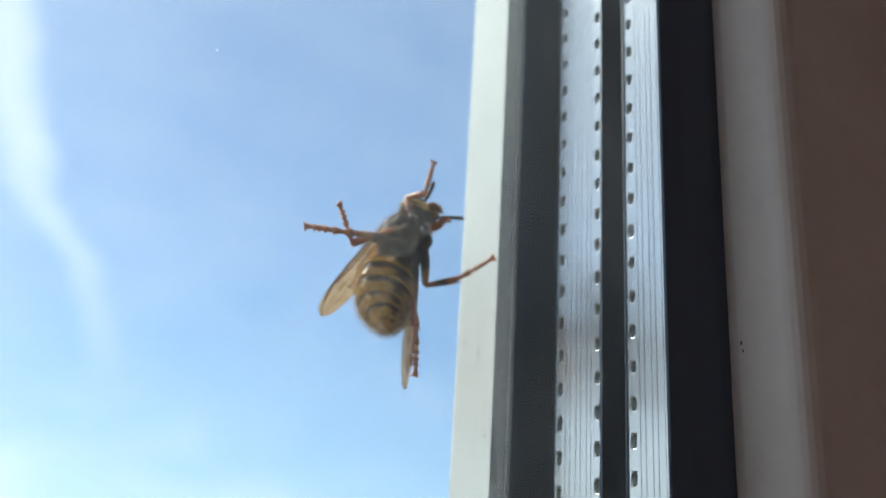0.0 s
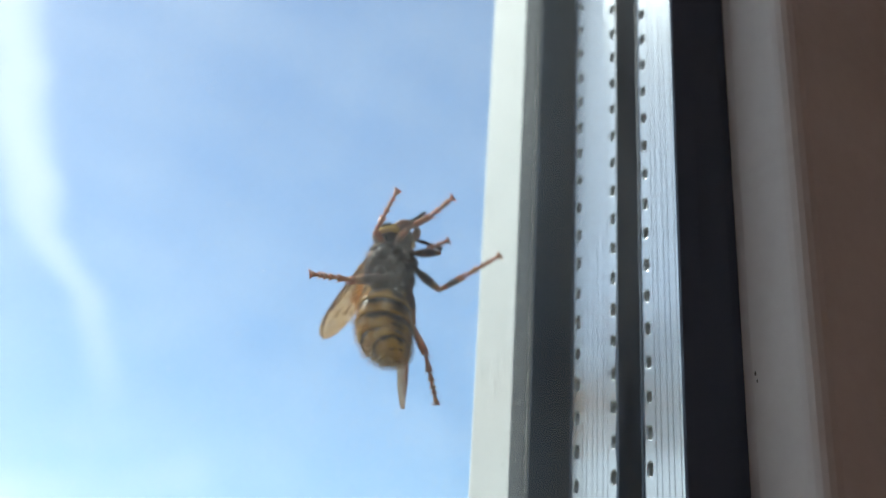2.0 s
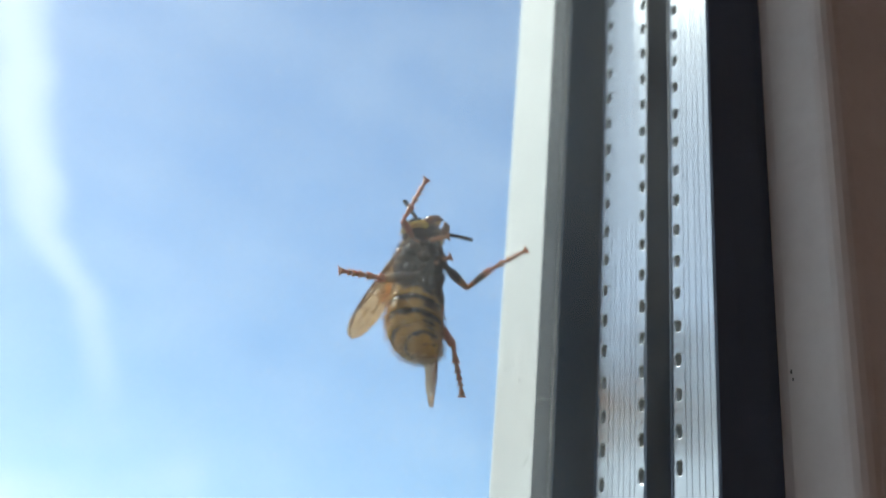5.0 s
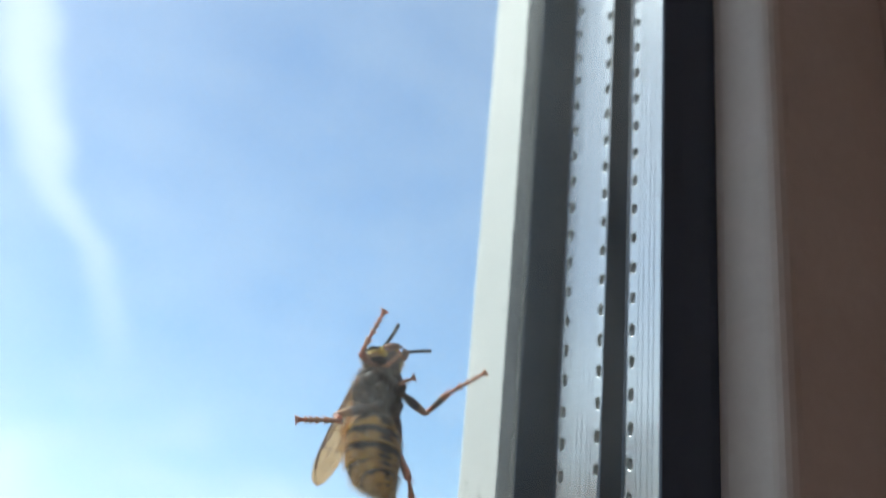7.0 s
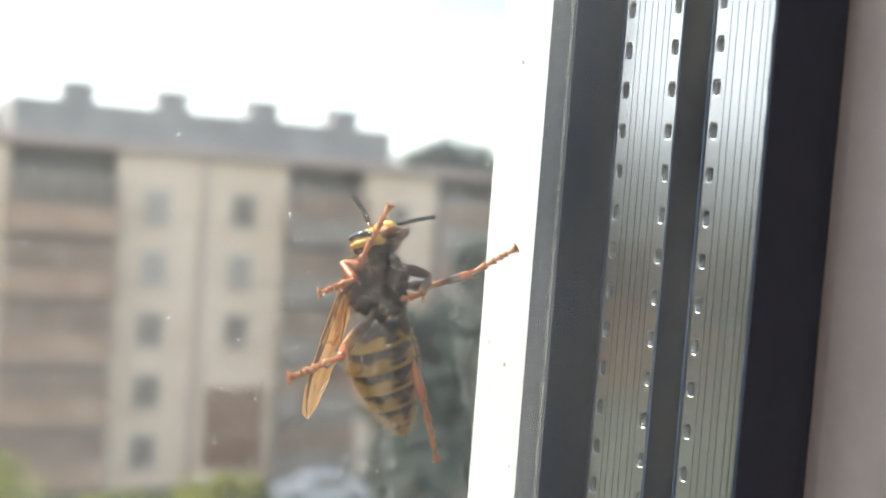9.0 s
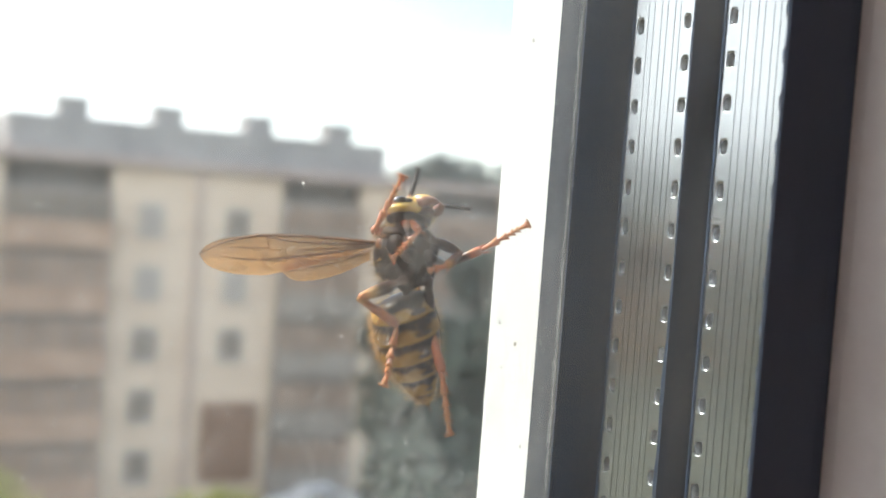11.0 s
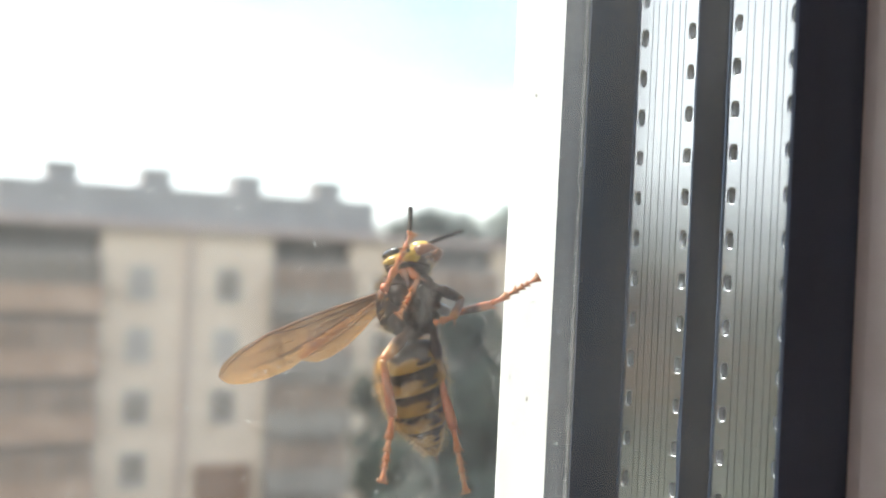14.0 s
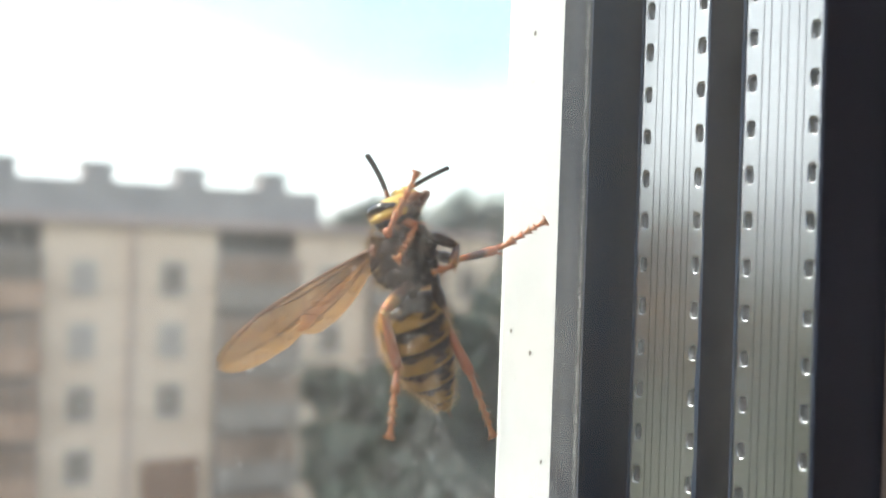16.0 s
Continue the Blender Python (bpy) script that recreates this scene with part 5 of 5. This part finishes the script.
FEET = {
    "midL": [(0, -35, 0.3, -5.2), (0.04, -35, 0.3, -5.2), (0.2, -30.3, 0.3, 3.8), (7, -30.1, 0.3, 4.2), (12.2, -30.1, 0.3, 4.4), (12.5, -30.5, 0.8, 9.2), (12.9, -30.2, 0.3, 4.4), (16, -30.2, 0.3, 4.2)],
    "foreL": [(0, -20.3, 0.3, 6.6), (2.25, -20.6, 0.3, 6.4), (2.45, -23.7, 2.5, 1.5), (2.7, -23.7, 2.5, 1.5), (3, -21, 1, 3), (3.5, -19.8, 0.5, 2.0), (3.8, -23.5, 2.5, -1.5), (6.5, -23.5, 2.5, -1.5), (6.9, -24, 3, 0), (7.5, -36.8, 2.5, -4), (8.1, -33, 3, -4), (8.5, -19.5, 2, 0.8), (9, -37.2, 2, -5.7), (11.5, -28.4, 2.2, -4.6), (12.2, -27.9, 2.2, -4.6), (14, -30, 2.2, -4.6), (15.3, -30, 2.2, -4.4), (15.4, -36, 2.6, -3), (15.5, -36, 3, 3.1), (15.6, -30.5, 2.4, -4), (15.75, -33.6, 2.6, 0), (15.85, -33.2, 2.6, -0.6), (16, -31, 2, -4.7)],
    "foreR": [(0, -15.9, 2, -0.5), (0.95, -14.6, 2, -1.2), (1.1, -21.8, 3, -2.6), (1.7, -22, 3, -2.4), (1.8, -20.8, 3, -0.6), (2, -19, 3, 0.8), (2.2, -17.6, 3, 1), (2.5, -24.3, 3, 0.3), (3, -22.5, 3, -2), (3.5, -23.5, 2.2, -5), (6.5, -23.5, 2.2, -5), (7.5, -21.6, 2.5, -1.6), (8.2, -22, 2.5, -2.5), (9, -26.0, 4.8, -7), (11.68, -23.8, 4.8, -6.6), (11.8, -17.3, 2, 0.3), (12.1, -17.4, 2, 0.4), (12.25, -25.0, 4.8, -6.2), (12.9, -25.0, 4.8, -6.2), (13.02, -21.8, 2.5, 4.1), (13.4, -21.2, 2.5, 3.2), (13.6, -25.0, 4.8, -6.2), (15, -25.1, 4.8, -5.8), (16, -26.0, 4.8, -6.6)],
    "midR": [(0, -8.7, 0.3, -4.9), (0.3, -8.7, 0.3, -4.9), (0.4, -6.4, 0.3, -5.8), (0.8, -6.4, 0.3, -5.8), (0.9, -14, 1, -1), (1.1, -11.3, 0.3, -1.2), (1.25, -11.4, 0.3, -1.2), (1.4, -18.4, 1, 1.7), (1.5, -17, 0.6, 1.2), (1.6, -12.3, 0.3, 0), (2, -11.25, 0.3, 0), (16, -11.25, 0.3, 0.1)],
    "hindL": [(0, -39.6, 0.3, -10), (1, -41.3, 0.3, -11.4), (1.4, -42.2, 0.3, -13.4), (2.2, -42.3, 0.3, -13.2), (3.2, -42.0, 0.3, -14.3), (9.2, -41.2, 0.3, -14.4), (11.3, -28, 3, -19.4), (12, -30.8, 3, -19.3), (12.5, -32.4, 0.4, -22.3), (16, -32.5, 0.4, -22.6)],
    "hindR": [(0, -20.9, 0.3, -25.6), (14.6, -20.8, 0.3, -24.6), (15, -20, 4, -16), (15.6, -20, 4, -16), (15.9, -18.3, 0.3, -23.6), (16, -18.2, 0.3, -23.6)],
}
WING_L = [(0, -0.6, 16.9, -8.4), (1, 2.4, 17.5, -5.8), (3, 2.8, 17.4, -5.6), (6.5, 3.4, 17, -6.0), (7.5, 1.3, 10, -16.1), (9.2, -1, 6.7, -17.8), (11.3, -17.9, 8.1, 0.4), (12.38, -17.8, 8, -0.4), (12.56, -16.9, 7.4, -6.8), (13.2, -17.0, 7, -7.6), (14, -17.0, 7, -8.2), (14.6, -16.8, 7, -9), (15, -16.8, 6.7, -11.2), (15.5, -16.4, 6.6, -11.7), (16, -16.2, 6.5, -11.4)]
WING_R = [(0, 3.5, 5, -20), (1, 4.5, 3.4, -19), (6.5, 5, 3, -19), (9, 4, 6, -18), (14.8, 4, 7, -18), (15, 14, 13, -13), (15.2, 14.4, 15, -9.5), (15.5, 14.6, 14.8, -10.2), (16, 15, 13, -14.5)]
CHORD_L = [(0, 0.9, -0.1, 0.1), (6.5, 0.9, -0.1, 0.1), (7.3, 0.85, 0.5, -0.3), (9.2, 0.85, 0.5, -0.35), (11.3, 0.2, -0.2, -1), (16, 0.4, -0.2, -1)]
CHORD_R = [(0, 0.3, 1, 0.25), (14.8, 0.3, 1, 0.25), (15, 0.1, -0.3, -1), (16, 0.1, -0.3, -1)]
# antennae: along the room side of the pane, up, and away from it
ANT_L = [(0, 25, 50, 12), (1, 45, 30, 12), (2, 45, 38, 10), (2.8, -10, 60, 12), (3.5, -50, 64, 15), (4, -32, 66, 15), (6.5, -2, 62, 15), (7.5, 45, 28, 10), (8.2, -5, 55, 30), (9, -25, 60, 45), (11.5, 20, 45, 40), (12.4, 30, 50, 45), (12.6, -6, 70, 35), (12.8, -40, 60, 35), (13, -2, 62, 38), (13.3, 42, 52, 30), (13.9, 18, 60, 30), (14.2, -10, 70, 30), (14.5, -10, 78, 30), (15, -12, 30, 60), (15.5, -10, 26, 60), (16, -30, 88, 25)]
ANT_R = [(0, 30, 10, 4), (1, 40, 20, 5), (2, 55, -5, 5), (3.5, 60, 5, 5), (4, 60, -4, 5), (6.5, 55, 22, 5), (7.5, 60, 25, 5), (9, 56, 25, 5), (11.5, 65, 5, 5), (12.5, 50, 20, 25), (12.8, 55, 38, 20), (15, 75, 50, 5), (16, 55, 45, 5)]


def at(rows, t):
    """The row's values at t, eased from row to row."""
    if t <= rows[0][0]:
        return Vector(rows[0][1:]) if len(rows[0]) > 2 else rows[0][1]
    for a, b in zip(rows, rows[1:]):
        if t <= b[0]:
            f = (t - a[0]) / (b[0] - a[0])
            f = f * f * (3 - 2 * f)
            v = [p + (q - p) * f for p, q in zip(a[1:], b[1:])]
            return Vector(v) if len(v) > 1 else v[0]
    return Vector(rows[-1][1:]) if len(rows[-1]) > 2 else rows[-1][1]


def aim(origin, z_dir, hint):
    """A pose at origin whose z points along z_dir and whose y leans to hint."""
    z = Vector(z_dir).normalized()
    x = Vector(hint).cross(z)
    x = x.normalized() if x.length > 1e-6 else z.orthogonal().normalized()
    y = z.cross(x)
    m = Matrix((x, y, z)).transposed().to_4x4()
    m.translation = Vector(origin)
    return m


def aim_wing(origin, x_dir, chord):
    x = Vector(x_dir).normalized()
    y = Vector(chord)
    y = (y - x * y.dot(x)).normalized()
    m = Matrix((x, y, x.cross(y))).transposed().to_4x4()
    m.translation = Vector(origin)
    return m


def leg_poses(leg, hip, foot, pole, sole=None):
    """Poses of the three leg pieces from hip to foot, in millimetres."""
    lf, lt, la, _ = LEGS[leg]
    back = hip - foot
    flat = Vector((back.x, max(0.15 * back.length, 0.45 * back.y), back.z)).normalized()
    if sole is not None:
        flat = sole.normalized()
    ankle = foot + flat * la
    d = ankle - hip
    reach = lf + lt
    if d.length > reach * 0.985:
        # stretched: the foot comes off its mark by as little as it must
        ankle = hip + d.normalized() * reach * 0.985
        d = ankle - hip
    if d.length < abs(lf - lt) + 0.8:
        d = (d + Vector(pole) * 0.5).normalized() * (abs(lf - lt) + 0.8)
        ankle = hip + d
    c = d.length
    a = (lf * lf - lt * lt + c * c) / (2 * c)
    h = math.sqrt(max(0.0, lf * lf - a * a))
    u = d.normalized()
    p = Vector(pole)
    p = (p - u * p.dot(u)).normalized()
    knee = hip + u * a + p * h
    out = Vector((0, -1, 0))
    return aim(hip * MM, knee - hip, out), aim(knee * MM, ankle - knee, out), aim(ankle * MM, foot - ankle, out)


def motions():
    """All that moves on the wasp, every tenth of a second."""
    rows = {k: [] for k in WASP}
    steps = [round(i * 0.1, 3) for i in range(161)]
    yaw = radians(37)
    for t in steps:
        lean = at(LEAN, t)
        T = at(THORAX, t)
        R = pose(T.x * MM, T.y * MM, T.z * MM, 0, lean, 0)
        inv = R.inverted()
        rows["root"].append((t, R))

        def local(p):
            return (inv @ (Vector(p) * MM)) / MM

        turn = inv.to_3x3()
        # abdomen
        waist = Vector((0, -0.7, -4.1 + at(DRAWN, t)))
        d = local(at(TIP, t)) - waist
        A = aim(waist * MM, -d, (0, 1, 0))
        rows["abdomen"].append((t, A))
        hinge = pose(0, 1.15 * MM, -CURL_AT * MM)
        rows["rear"].append((t, A @ hinge @ pose(0, 0, 0, -at(CURL, t)) @ hinge.inverted()))
        hm = pose(0, 0.2 * MM, 4.0 * MM, -14, at(HEAD_LEAN, t) - lean, at(HEAD_TURN, t))
        rows["head"].append((t, hm))
        hinv = (R @ hm).to_3x3().inverted()
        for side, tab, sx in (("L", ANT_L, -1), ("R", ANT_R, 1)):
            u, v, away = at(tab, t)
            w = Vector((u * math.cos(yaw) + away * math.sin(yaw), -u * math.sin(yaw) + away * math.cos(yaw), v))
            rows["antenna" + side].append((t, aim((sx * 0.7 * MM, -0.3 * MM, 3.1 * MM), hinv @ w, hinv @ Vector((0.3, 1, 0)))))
        for leg in LEGS:
            f, ti, ta = leg_poses(leg, Vector(HIP[leg]), local(at(FEET[leg], t)), turn @ at(KNEE[leg], t) if isinstance(KNEE[leg], list) else Vector(KNEE[leg]), turn @ at(SOLE[leg], t) if leg in SOLE else None)
            for n, m in (("femur", f), ("tibia", ti), ("tarsus", ta)):
                rows[leg + n].append((t, m))
        rows["wingL"].append((t, aim_wing((-3.3 * MM, 1.6 * MM, 1.6 * MM), turn @ at(WING_L, t), turn @ at(CHORD_L, t))))
        rows["wingR"].append((t, aim_wing((3.3 * MM, 1.6 * MM, 1.6 * MM), turn @ at(WING_R, t), turn @ at(CHORD_R, t))))
    for k, ob in WASP.items():
        walk(ob, rows[k])


motions()
